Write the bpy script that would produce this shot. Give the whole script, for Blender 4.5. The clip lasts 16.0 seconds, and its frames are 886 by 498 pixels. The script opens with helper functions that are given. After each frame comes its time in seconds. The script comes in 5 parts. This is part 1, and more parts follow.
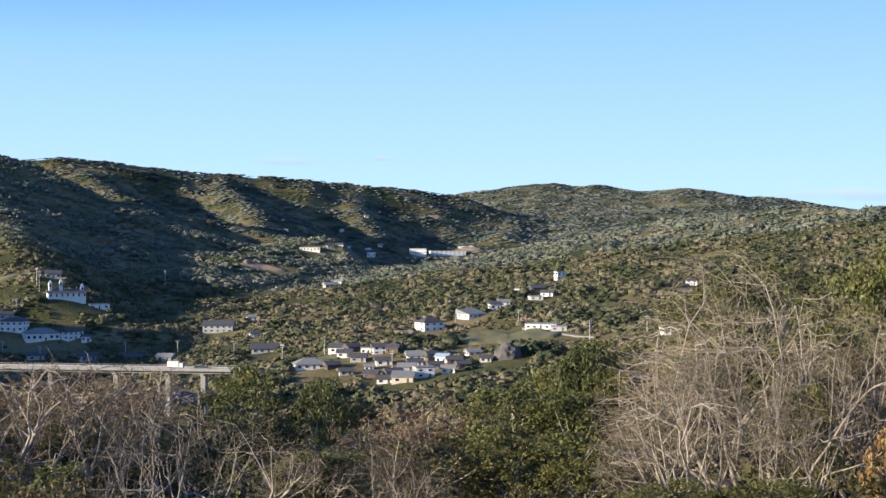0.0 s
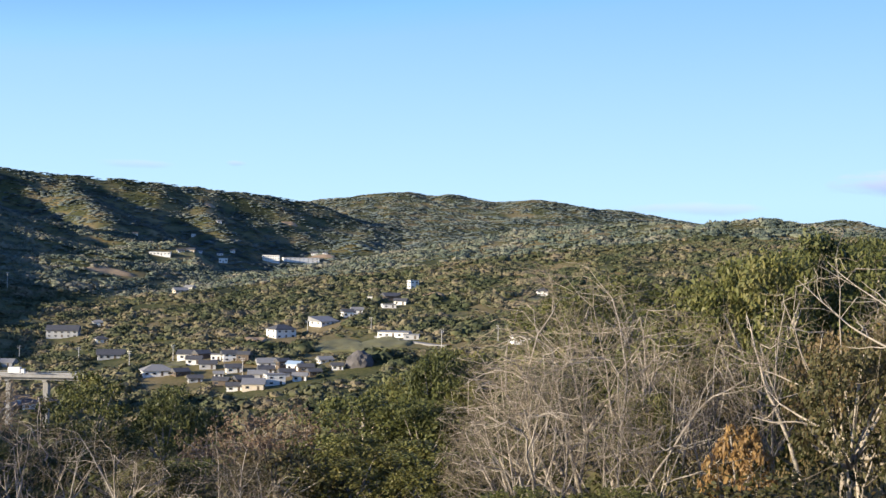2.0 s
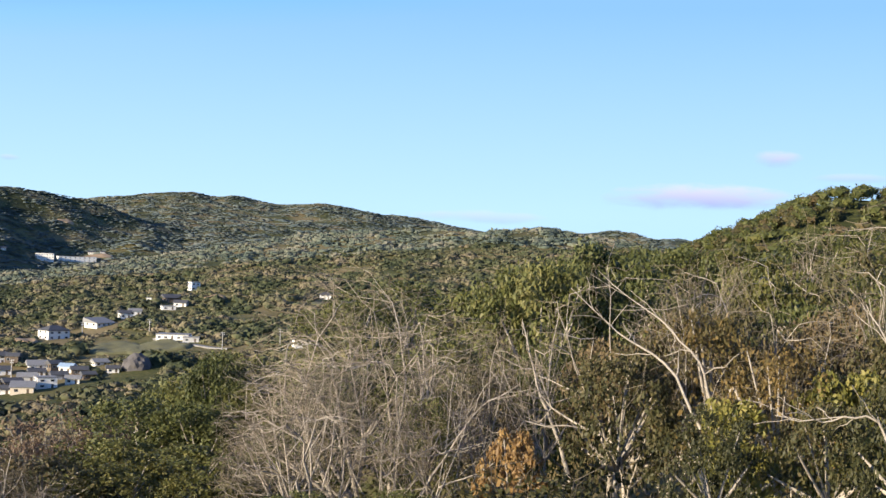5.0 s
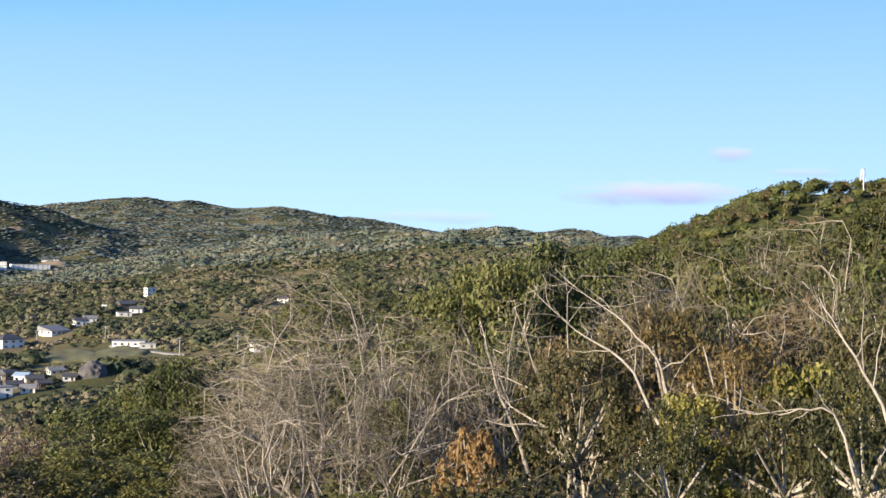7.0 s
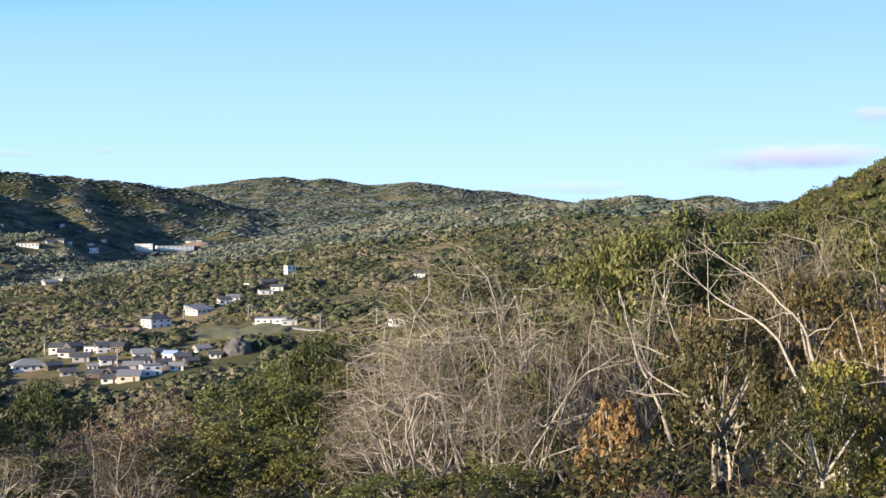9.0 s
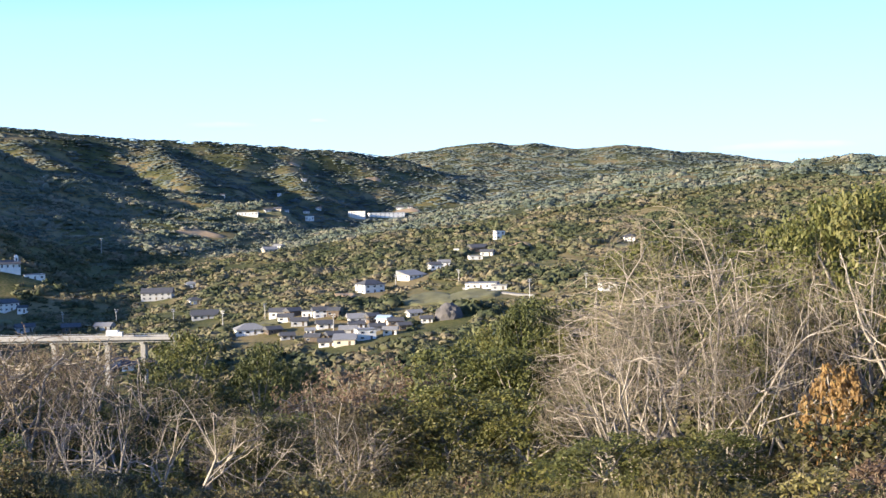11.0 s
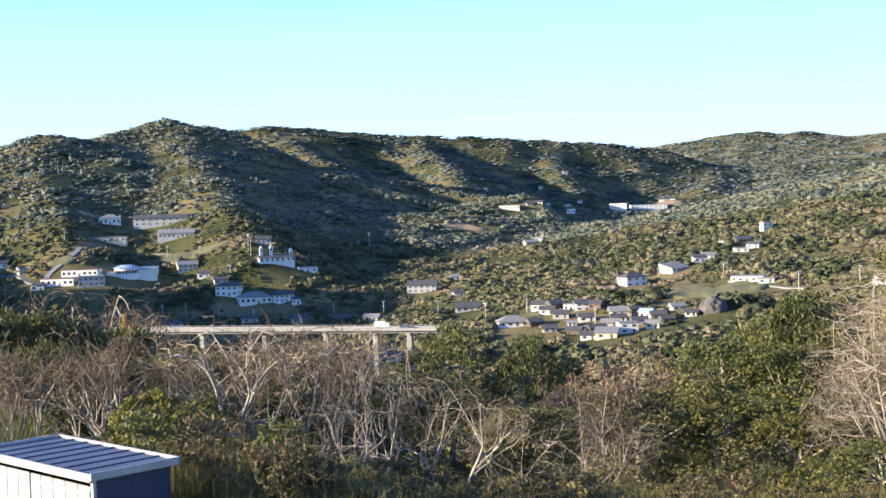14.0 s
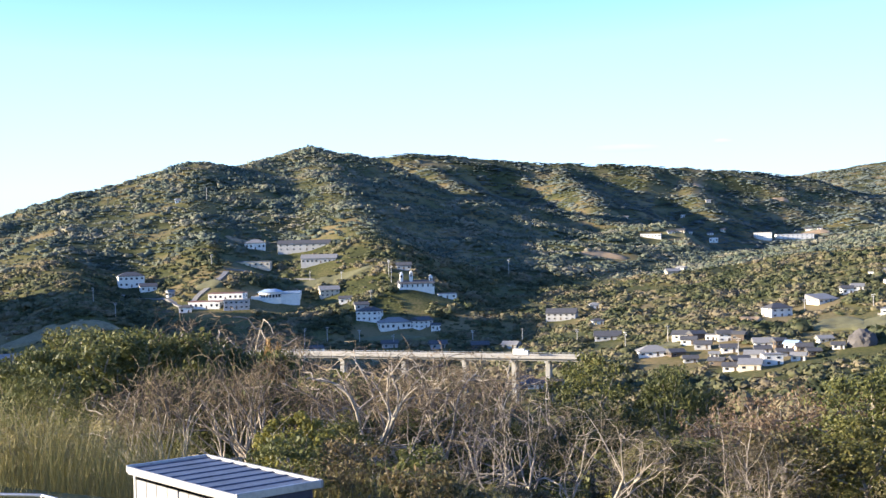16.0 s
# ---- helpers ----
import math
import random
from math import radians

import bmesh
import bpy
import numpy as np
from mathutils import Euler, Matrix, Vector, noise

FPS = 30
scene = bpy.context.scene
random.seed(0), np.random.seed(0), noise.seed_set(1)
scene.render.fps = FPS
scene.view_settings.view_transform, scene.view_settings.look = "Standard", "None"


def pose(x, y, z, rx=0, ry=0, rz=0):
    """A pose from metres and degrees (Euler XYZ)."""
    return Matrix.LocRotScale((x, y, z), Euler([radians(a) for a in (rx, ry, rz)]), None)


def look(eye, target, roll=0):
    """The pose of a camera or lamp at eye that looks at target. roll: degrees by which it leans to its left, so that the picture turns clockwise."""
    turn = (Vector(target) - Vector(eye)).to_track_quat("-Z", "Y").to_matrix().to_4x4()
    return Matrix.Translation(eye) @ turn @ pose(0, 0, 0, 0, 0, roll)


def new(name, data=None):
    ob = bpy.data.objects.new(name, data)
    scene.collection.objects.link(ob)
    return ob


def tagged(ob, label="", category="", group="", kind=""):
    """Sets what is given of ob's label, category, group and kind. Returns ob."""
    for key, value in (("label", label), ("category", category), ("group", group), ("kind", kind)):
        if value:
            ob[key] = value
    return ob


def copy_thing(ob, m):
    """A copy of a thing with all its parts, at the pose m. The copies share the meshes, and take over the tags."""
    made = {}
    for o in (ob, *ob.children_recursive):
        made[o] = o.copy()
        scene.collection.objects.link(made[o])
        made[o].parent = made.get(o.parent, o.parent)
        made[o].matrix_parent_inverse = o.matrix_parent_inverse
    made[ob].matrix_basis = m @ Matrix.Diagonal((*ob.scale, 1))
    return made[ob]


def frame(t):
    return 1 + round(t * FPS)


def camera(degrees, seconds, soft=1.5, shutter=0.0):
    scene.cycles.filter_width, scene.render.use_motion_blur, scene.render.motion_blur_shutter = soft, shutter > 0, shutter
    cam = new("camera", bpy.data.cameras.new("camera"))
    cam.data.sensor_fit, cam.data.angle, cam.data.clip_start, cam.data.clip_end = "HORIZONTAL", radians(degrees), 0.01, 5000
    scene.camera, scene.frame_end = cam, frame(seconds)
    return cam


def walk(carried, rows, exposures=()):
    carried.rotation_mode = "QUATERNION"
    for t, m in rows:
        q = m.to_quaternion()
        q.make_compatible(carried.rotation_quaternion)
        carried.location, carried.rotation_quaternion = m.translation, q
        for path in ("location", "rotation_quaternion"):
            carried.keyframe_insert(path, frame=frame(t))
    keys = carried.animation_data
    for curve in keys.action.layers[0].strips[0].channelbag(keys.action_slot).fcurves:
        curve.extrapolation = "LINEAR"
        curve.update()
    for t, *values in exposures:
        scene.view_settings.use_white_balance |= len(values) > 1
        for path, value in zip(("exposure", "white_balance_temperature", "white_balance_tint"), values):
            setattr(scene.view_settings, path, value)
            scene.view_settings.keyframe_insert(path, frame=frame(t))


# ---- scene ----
# the lookout: a camera held at arm's length that turns on the spot
cam = camera(38.0, 16.0)
PATH = [
    (0.0, pose(-0.000, 0.500, 80.000, 90.00, 0.00, 0.00)),
    (0.5, pose(0.015, 0.500, 80.001, 90.14, -0.40, -1.76)),
    (1.0, pose(0.032, 0.499, 80.001, 90.07, -0.56, -3.72)),
    (1.5, pose(0.045, 0.498, 80.002, 90.18, -0.85, -5.18)),
    (2.0, pose(0.057, 0.497, 80.004, 90.41, -0.94, -6.50)),
    (2.5, pose(0.070, 0.495, 80.004, 90.48, -1.04, -7.99)),
    (3.0, pose(0.084, 0.493, 80.003, 90.38, -1.31, -9.69)),
    (3.5, pose(0.096, 0.491, 80.006, 90.67, -1.17, -11.02)),
    (4.0, pose(0.113, 0.487, 80.007, 90.84, -1.67, -13.03)),
    (4.5, pose(0.128, 0.483, 80.007, 90.80, -1.78, -14.78)),
    (5.0, pose(0.139, 0.480, 80.007, 90.84, -2.06, -16.09)),
    (7.5, pose(0.155, 0.475, 80.008, 90.90, -0.90, -18.09)),
    (8.0, pose(0.140, 0.480, 80.004, 90.45, -0.37, -16.23)),
    (8.5, pose(0.120, 0.485, 80.000, 90.04, 0.28, -13.90)),
    (9.0, pose(0.104, 0.489, 79.997, 89.67, 0.48, -11.98)),
    (11.5, pose(0.004, 0.500, 79.983, 88.02, 1.51, -0.45)),
    (12.0, pose(-0.014, 0.499, 79.981, 87.82, 1.78, 1.59)),
    (12.5, pose(-0.029, 0.499, 79.979, 87.57, 2.28, 3.36)),
    (13.0, pose(-0.044, 0.498, 79.979, 87.59, 1.98, 5.02)),
    (13.5, pose(-0.060, 0.496, 79.981, 87.79, 1.98, 6.95)),
    (14.0, pose(-0.077, 0.494, 79.985, 88.24, 1.87, 8.86)),
    (14.5, pose(-0.089, 0.492, 79.987, 88.49, 1.82, 10.21)),
    (15.0, pose(-0.102, 0.489, 79.991, 88.93, 1.63, 11.78)),
    (15.5, pose(-0.115, 0.486, 79.993, 89.15, 1.54, 13.36)),
    (16.0, pose(-0.130, 0.483, 79.997, 89.63, 1.40, 15.07)),
]
walk(cam, PATH, exposures=[(0.0, 1.04, 6680, 10), (5.0, 1.05, 6700, 10), (9.2, 1.2, 6700, 10), (11.3, 1.6, 6800, 11), (14.0, 1.62, 6800, 11), (16.0, 1.74, 6800, 11)])

# ---- world and sun ----
SUN_AZ, SUN_EL = radians(113.0), radians(13.0)      # to the left of straight ahead, low winter afternoon
CLOUDS = [(-27.1, 3.45, 4.1, 0.7, 1.0), (-30.5, 5.15, 1.2, 0.5, 0.95), (6.9, 3.87, 1.8, 0.22, 0.3), (2.7, 4.02, 0.5, 0.15, 0.4), (-17.5, 2.3, 3.2, 0.35, 0.45),
          (-33.6, 4.4, 2.0, 0.25, 0.4)]
world = bpy.data.worlds.new("world")
scene.world = world
world.use_nodes = True
wn, wl = world.node_tree.nodes, world.node_tree.links
wn.clear()
sky = wn.new("ShaderNodeTexSky")
sky.sky_type, sky.sun_disc = "NISHITA", False
sky.sun_elevation, sky.sun_rotation = SUN_EL, -SUN_AZ
sky.altitude, sky.air_density, sky.dust_density, sky.ozone_density = 80.0, 0.85, 0.0, 2.2
back = wn.new("ShaderNodeBackground")
back.inputs["Strength"].default_value = 0.15
wout = wn.new("ShaderNodeOutputWorld")
# the glare of the low sky is held to a pale blue
held = wn.new("ShaderNodeMix")
held.data_type, held.blend_type = "RGBA", "DARKEN"
held.inputs[0].default_value = 1.0
held.inputs[7].default_value = (1.85, 2.9, 4.1, 1.0)
wl.new(sky.outputs[0], held.inputs[6])
# a few small evening clouds: bearing, height, half width, half height in degrees, thickness
view = wn.new("ShaderNodeTexCoord")
veil = wn.new("ShaderNodeMapping")
veil.inputs["Scale"].default_value = (26, 26, 90)
wl.new(view.outputs["Generated"], veil.inputs["Vector"])
wisp = wn.new("ShaderNodeTexNoise")
wisp.inputs["Scale"].default_value, wisp.inputs["Detail"].default_value = 1.0, 5.0
wl.new(veil.outputs[0], wisp.inputs["Vector"])


def sums(kind, a, b, c=None):
    m = wn.new("ShaderNodeMath")
    m.operation = kind
    for i, v in enumerate((a, b, c)):
        if v is None:
            continue
        if isinstance(v, (int, float)):
            m.inputs[i].default_value = v
        else:
            wl.new(v, m.inputs[i])
    return m.outputs[0]


def dotted(v):
    m = wn.new("ShaderNodeVectorMath")
    m.operation = "DOT_PRODUCT"
    wl.new(view.outputs["Generated"], m.inputs[0])
    m.inputs[1].default_value = v
    return m.outputs["Value"]


apart = wn.new("ShaderNodeSeparateXYZ")
wl.new(view.outputs["Generated"], apart.inputs[0])
deep = wn.new("ShaderNodeValToRGB")
deep.color_ramp.elements[0].position, deep.color_ramp.elements[0].color = 0.045, (1, 1, 1, 1)
deep.color_ramp.elements[1].position, deep.color_ramp.elements[1].color = 0.6, (0.42, 0.57, 0.93, 1)
mid_blue = deep.color_ramp.elements.new(0.2)
mid_blue.color = (0.52, 0.69, 0.98, 1)
wl.new(apart.outputs[2], deep.inputs[0])
deepened = wn.new("ShaderNodeMix")
deepened.data_type, deepened.blend_type = "RGBA", "MULTIPLY"
deepened.inputs[0].default_value = 1.0
wl.new(held.outputs[2], deepened.inputs[6])
wl.new(deep.outputs[0], deepened.inputs[7])
colour = deepened.outputs[2]
for az, el, hw, hh, thick in CLOUDS:
    a, e = radians(az), radians(el)
    u = sums("DIVIDE", dotted((math.cos(a), math.sin(a), 0)), math.sin(radians(hw)))
    up = (math.sin(a) * math.sin(e), -math.cos(a) * math.sin(e), math.cos(e))
    v = sums("DIVIDE", dotted(up), math.sin(radians(hh)))
    near = sums("ADD", sums("MULTIPLY", u, u), sums("MULTIPLY", v, v))
    body = sums("SUBTRACT", sums("MULTIPLY_ADD", wisp.outputs[0], 2.2, 0.0), near)
    soft = wn.new("ShaderNodeMapRange")
    soft.interpolation_type = "SMOOTHSTEP"
    soft.inputs[1].default_value, soft.inputs[2].default_value = 0.1, 1.3
    soft.inputs[4].default_value = thick
    wl.new(body, soft.inputs[0])
    shade = wn.new("ShaderNodeValToRGB")
    shade.color_ramp.elements[0].position, shade.color_ramp.elements[0].color = 0.25, (1.5, 1.85, 3.4, 1)
    shade.color_ramp.elements[1].position, shade.color_ramp.elements[1].color = 0.8, (3.1, 3.0, 3.9, 1)
    wl.new(sums("MULTIPLY_ADD", v, 0.4, 0.45), shade.inputs[0])
    cover = wn.new("ShaderNodeMix")
    cover.data_type = "RGBA"
    front = wn.new("ShaderNodeMath")
    front.operation = "GREATER_THAN"
    wl.new(dotted((-math.sin(a), math.cos(a), 0)), front.inputs[0])
    wl.new(sums("MULTIPLY", soft.outputs[0], front.outputs[0]), cover.inputs[0])
    wl.new(colour, cover.inputs[6])
    wl.new(shade.outputs[0], cover.inputs[7])
    colour = cover.outputs[2]
wl.new(colour, back.inputs["Color"])
wl.new(back.outputs[0], wout.inputs["Surface"])

sun_data = bpy.data.lights.new("sun", "SUN")
sun_data.energy, sun_data.angle, sun_data.color = 5.0, radians(0.6), (1.0, 0.88, 0.7)
sun = new("sun", sun_data)
to_sun = Vector((-math.sin(SUN_AZ) * math.cos(SUN_EL), math.cos(SUN_AZ) * math.cos(SUN_EL), math.sin(SUN_EL)))
sun.matrix_world = look((0, 0, 400), Vector((0, 0, 400)) - to_sun)

# ---- materials ----
def nodes_of(name):
    m = bpy.data.materials.new(name)
    m.use_nodes = True
    nt = m.node_tree
    return m, nt.nodes, nt.links, nt.nodes["Principled BSDF"]


def ramp_of(n, stops):
    r = n.new("ShaderNodeValToRGB")
    while len(r.color_ramp.elements) < len(stops):
        r.color_ramp.elements.new(0.5)
    for e, (at, c) in zip(r.color_ramp.elements, stops):
        e.position, e.color = at, (*c, 1.0)
    return r


def plain(name, colour, rough=0.7, metal=0.0, vary=0.25, size=1.5, bump=0.15, streak=1.0):
    """A surface of one colour with stains and fine relief; size in metres."""
    m, n, l, b = nodes_of(name)
    co = n.new("ShaderNodeNewGeometry")
    mp = n.new("ShaderNodeMapping")
    mp.inputs["Scale"].default_value = (1, 1, streak)
    l.new(co.outputs["Position"], mp.inputs["Vector"])
    big, fine = n.new("ShaderNodeTexNoise"), n.new("ShaderNodeTexNoise")
    big.inputs["Scale"].default_value, fine.inputs["Scale"].default_value = 1 / size, 9 / size
    big.inputs["Detail"].default_value, fine.inputs["Detail"].default_value = 5, 4
    l.new(mp.outputs[0], big.inputs["Vector"]), l.new(mp.outputs[0], fine.inputs["Vector"])
    mean = n.new("ShaderNodeMath")
    mean.operation = "ADD"
    l.new(big.outputs[0], mean.inputs[0]), l.new(fine.outputs[0], mean.inputs[1])
    lo = tuple(c * (1 - vary) for c in colour)
    hi = tuple(min(1, c * (1 + vary * 0.6)) for c in colour)
    half = n.new("ShaderNodeMath")
    half.operation, half.inputs[1].default_value = "MULTIPLY", 0.5
    l.new(mean.outputs[0], half.inputs[0])
    r = ramp_of(n, [(0.36, lo), (0.5, colour), (0.66, hi)])
    l.new(half.outputs[0], r.inputs[0])
    l.new(r.outputs[0], b.inputs["Base Color"])
    b.inputs["Roughness"].default_value, b.inputs["Metallic"].default_value = rough, metal
    bp = n.new("ShaderNodeBump")
    bp.inputs["Strength"].default_value, bp.inputs["Distance"].default_value = bump, 0.05 * size
    l.new(fine.outputs[0], bp.inputs["Height"]), l.new(bp.outputs[0], b.inputs["Normal"])
    return m


def leafy(name, stops, thin=0.25, rough=0.55, patch=6.0, patch_amount=0.45):
    """Leaves: a colour for each leaf, drifting over the crown, some light passing through."""
    m, n, l, b = nodes_of(name)
    g = n.new("ShaderNodeNewGeometry")
    ob = n.new("ShaderNodeObjectInfo")
    no = n.new("ShaderNodeTexNoise")
    no.inputs["Scale"].default_value, no.inputs["Detail"].default_value = 1 / patch, 3
    l.new(g.outputs["Position"], no.inputs["Vector"])
    mixer = n.new("ShaderNodeMix")
    mixer.inputs[0].default_value = patch_amount
    l.new(g.outputs["Random Per Island"], mixer.inputs[2])
    st = n.new("ShaderNodeMapRange")
    st.inputs[1].default_value, st.inputs[2].default_value = 0.32, 0.68
    l.new(no.outputs[0], st.inputs[0])
    l.new(st.outputs[0], mixer.inputs[3])
    tilt = n.new("ShaderNodeMath")
    tilt.operation = "MULTIPLY_ADD"
    tilt.inputs[1].default_value, tilt.inputs[2].default_value = 0.3, -0.15
    l.new(ob.outputs["Random"], tilt.inputs[0])
    add = n.new("ShaderNodeMath")
    add.use_clamp = True
    l.new(mixer.outputs[0], add.inputs[0]), l.new(tilt.outputs[0], add.inputs[1])
    r = ramp_of(n, stops)
    l.new(add.outputs[0], r.inputs[0])
    l.new(r.outputs[0], b.inputs["Base Color"])
    b.inputs["Roughness"].default_value = rough
    b.inputs["Specular IOR Level"].default_value = 0.3
    tr = n.new("ShaderNodeBsdfTranslucent")
    l.new(r.outputs[0], tr.inputs["Color"])
    mx = n.new("ShaderNodeMixShader")
    mx.inputs[0].default_value = thin
    l.new(b.outputs[0], mx.inputs[1]), l.new(tr.outputs[0], mx.inputs[2])
    l.new(mx.outputs[0], n["Material Output"].inputs["Surface"])
    return m


def canopy(name, stops, grain=1.2, patch=120.0, amount=0.5):
    """Distant tree crowns: a colour for each crown, mottled by foliage, in drifts over the hillside."""
    m, n, l, b = nodes_of(name)
    g = n.new("ShaderNodeNewGeometry")
    drift, mott = n.new("ShaderNodeTexNoise"), n.new("ShaderNodeTexNoise")
    drift.inputs["Scale"].default_value, drift.inputs["Detail"].default_value = 1 / patch, 4
    mott.inputs["Scale"].default_value, mott.inputs["Detail"].default_value = 1 / grain, 7
    l.new(g.outputs["Position"], drift.inputs["Vector"]), l.new(g.outputs["Position"], mott.inputs["Vector"])
    st = n.new("ShaderNodeMapRange")
    st.inputs[1].default_value, st.inputs[2].default_value = 0.33, 0.67
    l.new(drift.outputs[0], st.inputs[0])
    mixer = n.new("ShaderNodeMix")
    mixer.inputs[0].default_value = amount
    l.new(g.outputs["Random Per Island"], mixer.inputs[2]), l.new(st.outputs[0], mixer.inputs[3])
    add = n.new("ShaderNodeMath")
    add.operation = "MULTIPLY_ADD"
    add.inputs[1].default_value = 1.1
    l.new(mott.outputs[0], add.inputs[0])
    sub = n.new("ShaderNodeMath")
    sub.operation, sub.inputs[1].default_value = "SUBTRACT", 0.55
    l.new(mixer.outputs[0], sub.inputs[0]), l.new(sub.outputs[0], add.inputs[2])
    r = ramp_of(n, stops)
    l.new(add.outputs[0], r.inputs[0]), l.new(r.outputs[0], b.inputs["Base Color"])
    b.inputs["Roughness"].default_value, b.inputs["Specular IOR Level"].default_value = 0.8, 0.15
    bp = n.new("ShaderNodeBump")
    bp.inputs["Strength"].default_value, bp.inputs["Distance"].default_value = 0.35, grain * 0.5
    l.new(mott.outputs[0], bp.inputs["Height"]), l.new(bp.outputs[0], b.inputs["Normal"])
    return m


M_GROUND = canopy("ground_cover", [(0.1, (0.03, 0.035, 0.012)), (0.4, (0.075, 0.08, 0.026)), (0.62, (0.13, 0.115, 0.045)), (0.9, (0.2, 0.155, 0.075))],
                  grain=1.6, patch=60, amount=0.95)
M_WOODS = canopy("woods", [(0.05, (0.034, 0.045, 0.023)), (0.3, (0.064, 0.074, 0.037)), (0.5, (0.1, 0.102, 0.054)), (0.7, (0.14, 0.126, 0.074)), (0.95, (0.19, 0.158, 0.104))],
                 grain=5.0, amount=0.86, patch=26.0)
# M_WOODS made paler and bluer, so its colour carries some haze of distance
M_HILL_HAZED = canopy("hill_woods_hazed", [(0.05, (0.06, 0.08, 0.066)), (0.35, (0.093, 0.113, 0.086)), (0.6, (0.13, 0.142, 0.104)), (0.95, (0.195, 0.182, 0.135))], grain=6.0, amount=0.92, patch=36.0)
# far ridges: blue distance haze is put into the base colours, lifting the darks
M_RIDGE_HAZED = canopy("ridge_woods_hazed", [(0.0, (0.064, 0.084, 0.084)), (0.35, (0.081, 0.102, 0.098)), (0.65, (0.102, 0.12, 0.108)), (1.0, (0.13, 0.14, 0.122))], grain=5.0, amount=0.95, patch=60.0)
M_GREEN = leafy("evergreen_leaves", [(0.0, (0.035, 0.044, 0.014)), (0.4, (0.083, 0.094, 0.027)), (0.75, (0.142, 0.143, 0.044)), (1.0, (0.21, 0.19, 0.068))])
M_OLIVE = leafy("olive_leaves", [(0.0, (0.04, 0.048, 0.014)), (0.5, (0.09, 0.092, 0.024)), (1.0, (0.17, 0.15, 0.042))])
M_YELLOW = leafy("yellow_leaves", [(0.0, (0.1, 0.105, 0.025)), (0.5, (0.2, 0.19, 0.045)), (1.0, (0.34, 0.28, 0.08))], thin=0.35)
M_ORANGE = leafy("orange_leaves", [(0.0, (0.12, 0.07, 0.03)), (0.5, (0.28, 0.17, 0.065)), (1.0, (0.42, 0.28, 0.11))], thin=0.35)
M_THICKET = leafy("mixed_thicket_leaves", [(0.0, (0.032, 0.036, 0.013)), (0.35, (0.066, 0.066, 0.024)), (0.6, (0.112, 0.095, 0.04)), (0.8, (0.15, 0.11, 0.056)), (1.0, (0.21, 0.15, 0.07))], patch=9.0, patch_amount=0.6)
M_AUTUMN = leafy("autumn_leaves", [(0.0, (0.06, 0.055, 0.02)), (0.35, (0.12, 0.095, 0.032)), (0.6, (0.19, 0.13, 0.045)), (0.85, (0.25, 0.165, 0.055)), (1.0, (0.28, 0.22, 0.06))], thin=0.35, patch=3.0)
M_BROWN = leafy("dead_leaves", [(0.0, (0.085, 0.055, 0.034)), (0.5, (0.19, 0.128, 0.08)), (1.0, (0.3, 0.215, 0.14))])
M_BARK = plain("grey_bark", (0.34, 0.295, 0.235), 0.85, vary=0.5, size=0.5, bump=0.6)
M_TWIG = leafy("twigs", [(0.0, (0.08, 0.064, 0.045)), (0.5, (0.165, 0.135, 0.095)), (1.0, (0.27, 0.225, 0.165))], thin=0.0, rough=0.8)
M_TWIG_RED = leafy("red_brown_twigs", [(0.0, (0.075, 0.057, 0.036)), (0.5, (0.165, 0.125, 0.078)), (1.0, (0.27, 0.205, 0.135))], thin=0.0, rough=0.8)
M_STRAW = leafy("dry_grass", [(0.0, (0.08, 0.085, 0.025)), (0.5, (0.2, 0.175, 0.06)), (1.0, (0.38, 0.31, 0.15))], thin=0.3)
M_WHITE = plain("white_render", (0.78, 0.76, 0.7), 0.75, vary=0.18, size=2.5)
M_CREAM = plain("cream_render", (0.6, 0.52, 0.4), 0.75, vary=0.2, size=2.5)
M_GREY = plain("grey_render", (0.4, 0.4, 0.39), 0.8, vary=0.2, size=2.5)
M_TIMBER = plain("dark_timber_cladding", (0.12, 0.09, 0.065), 0.8, vary=0.4, size=1.5)
M_TILE = plain("grey_roof_tiles", (0.075, 0.077, 0.082), 0.8, vary=0.35, size=1.2, bump=0.4)
M_TILE_PALE = plain("pale_roof", (0.22, 0.22, 0.215), 0.8, vary=0.2, size=1.2)
M_TILE_RED = plain("red_brown_roof", (0.2, 0.09, 0.06), 0.6, vary=0.3, size=1.2)
M_BLUE_ROOF = plain("blue_grey_metal_roof", (0.3, 0.4, 0.5), 0.4, vary=0.15, size=2)
M_GLASS = plain("window_glass", (0.025, 0.03, 0.04), 0.08, vary=0.1, bump=0.0)
M_CONCRETE = plain("concrete", (0.3, 0.29, 0.27), 0.85, vary=0.25, size=2.0, streak=0.3)
M_ASPHALT = plain("asphalt", (0.06, 0.06, 0.062), 0.9, vary=0.2, size=2.0)
M_POLE = plain("pole_concrete", (0.38, 0.37, 0.35), 0.8, vary=0.15)
M_STEEL = plain("galvanised_steel", (0.45, 0.46, 0.47), 0.45, 0.7, vary=0.2, size=0.5, bump=0.03)
M_SHED_WALL = plain("cream_painted_steel", (0.3, 0.3, 0.29), 0.5, vary=0.14, size=0.8, bump=0.03, streak=0.3)
M_SHED_SIDE = plain("navy_painted_steel", (0.035, 0.045, 0.085), 0.5, vary=0.25, size=0.8, bump=0.03)
M_SHED_ROOF = plain("slate_blue_steel_roof", (0.085, 0.11, 0.16), 0.6, vary=0.25, size=0.7, bump=0.05)
M_LANE = plain("worn_grey_lane", (0.2, 0.195, 0.185), 0.9, vary=0.25, size=2.0)
M_ROCK = plain("dark_bare_rock", (0.1, 0.092, 0.088), 0.9, vary=0.4, size=3, bump=0.6)
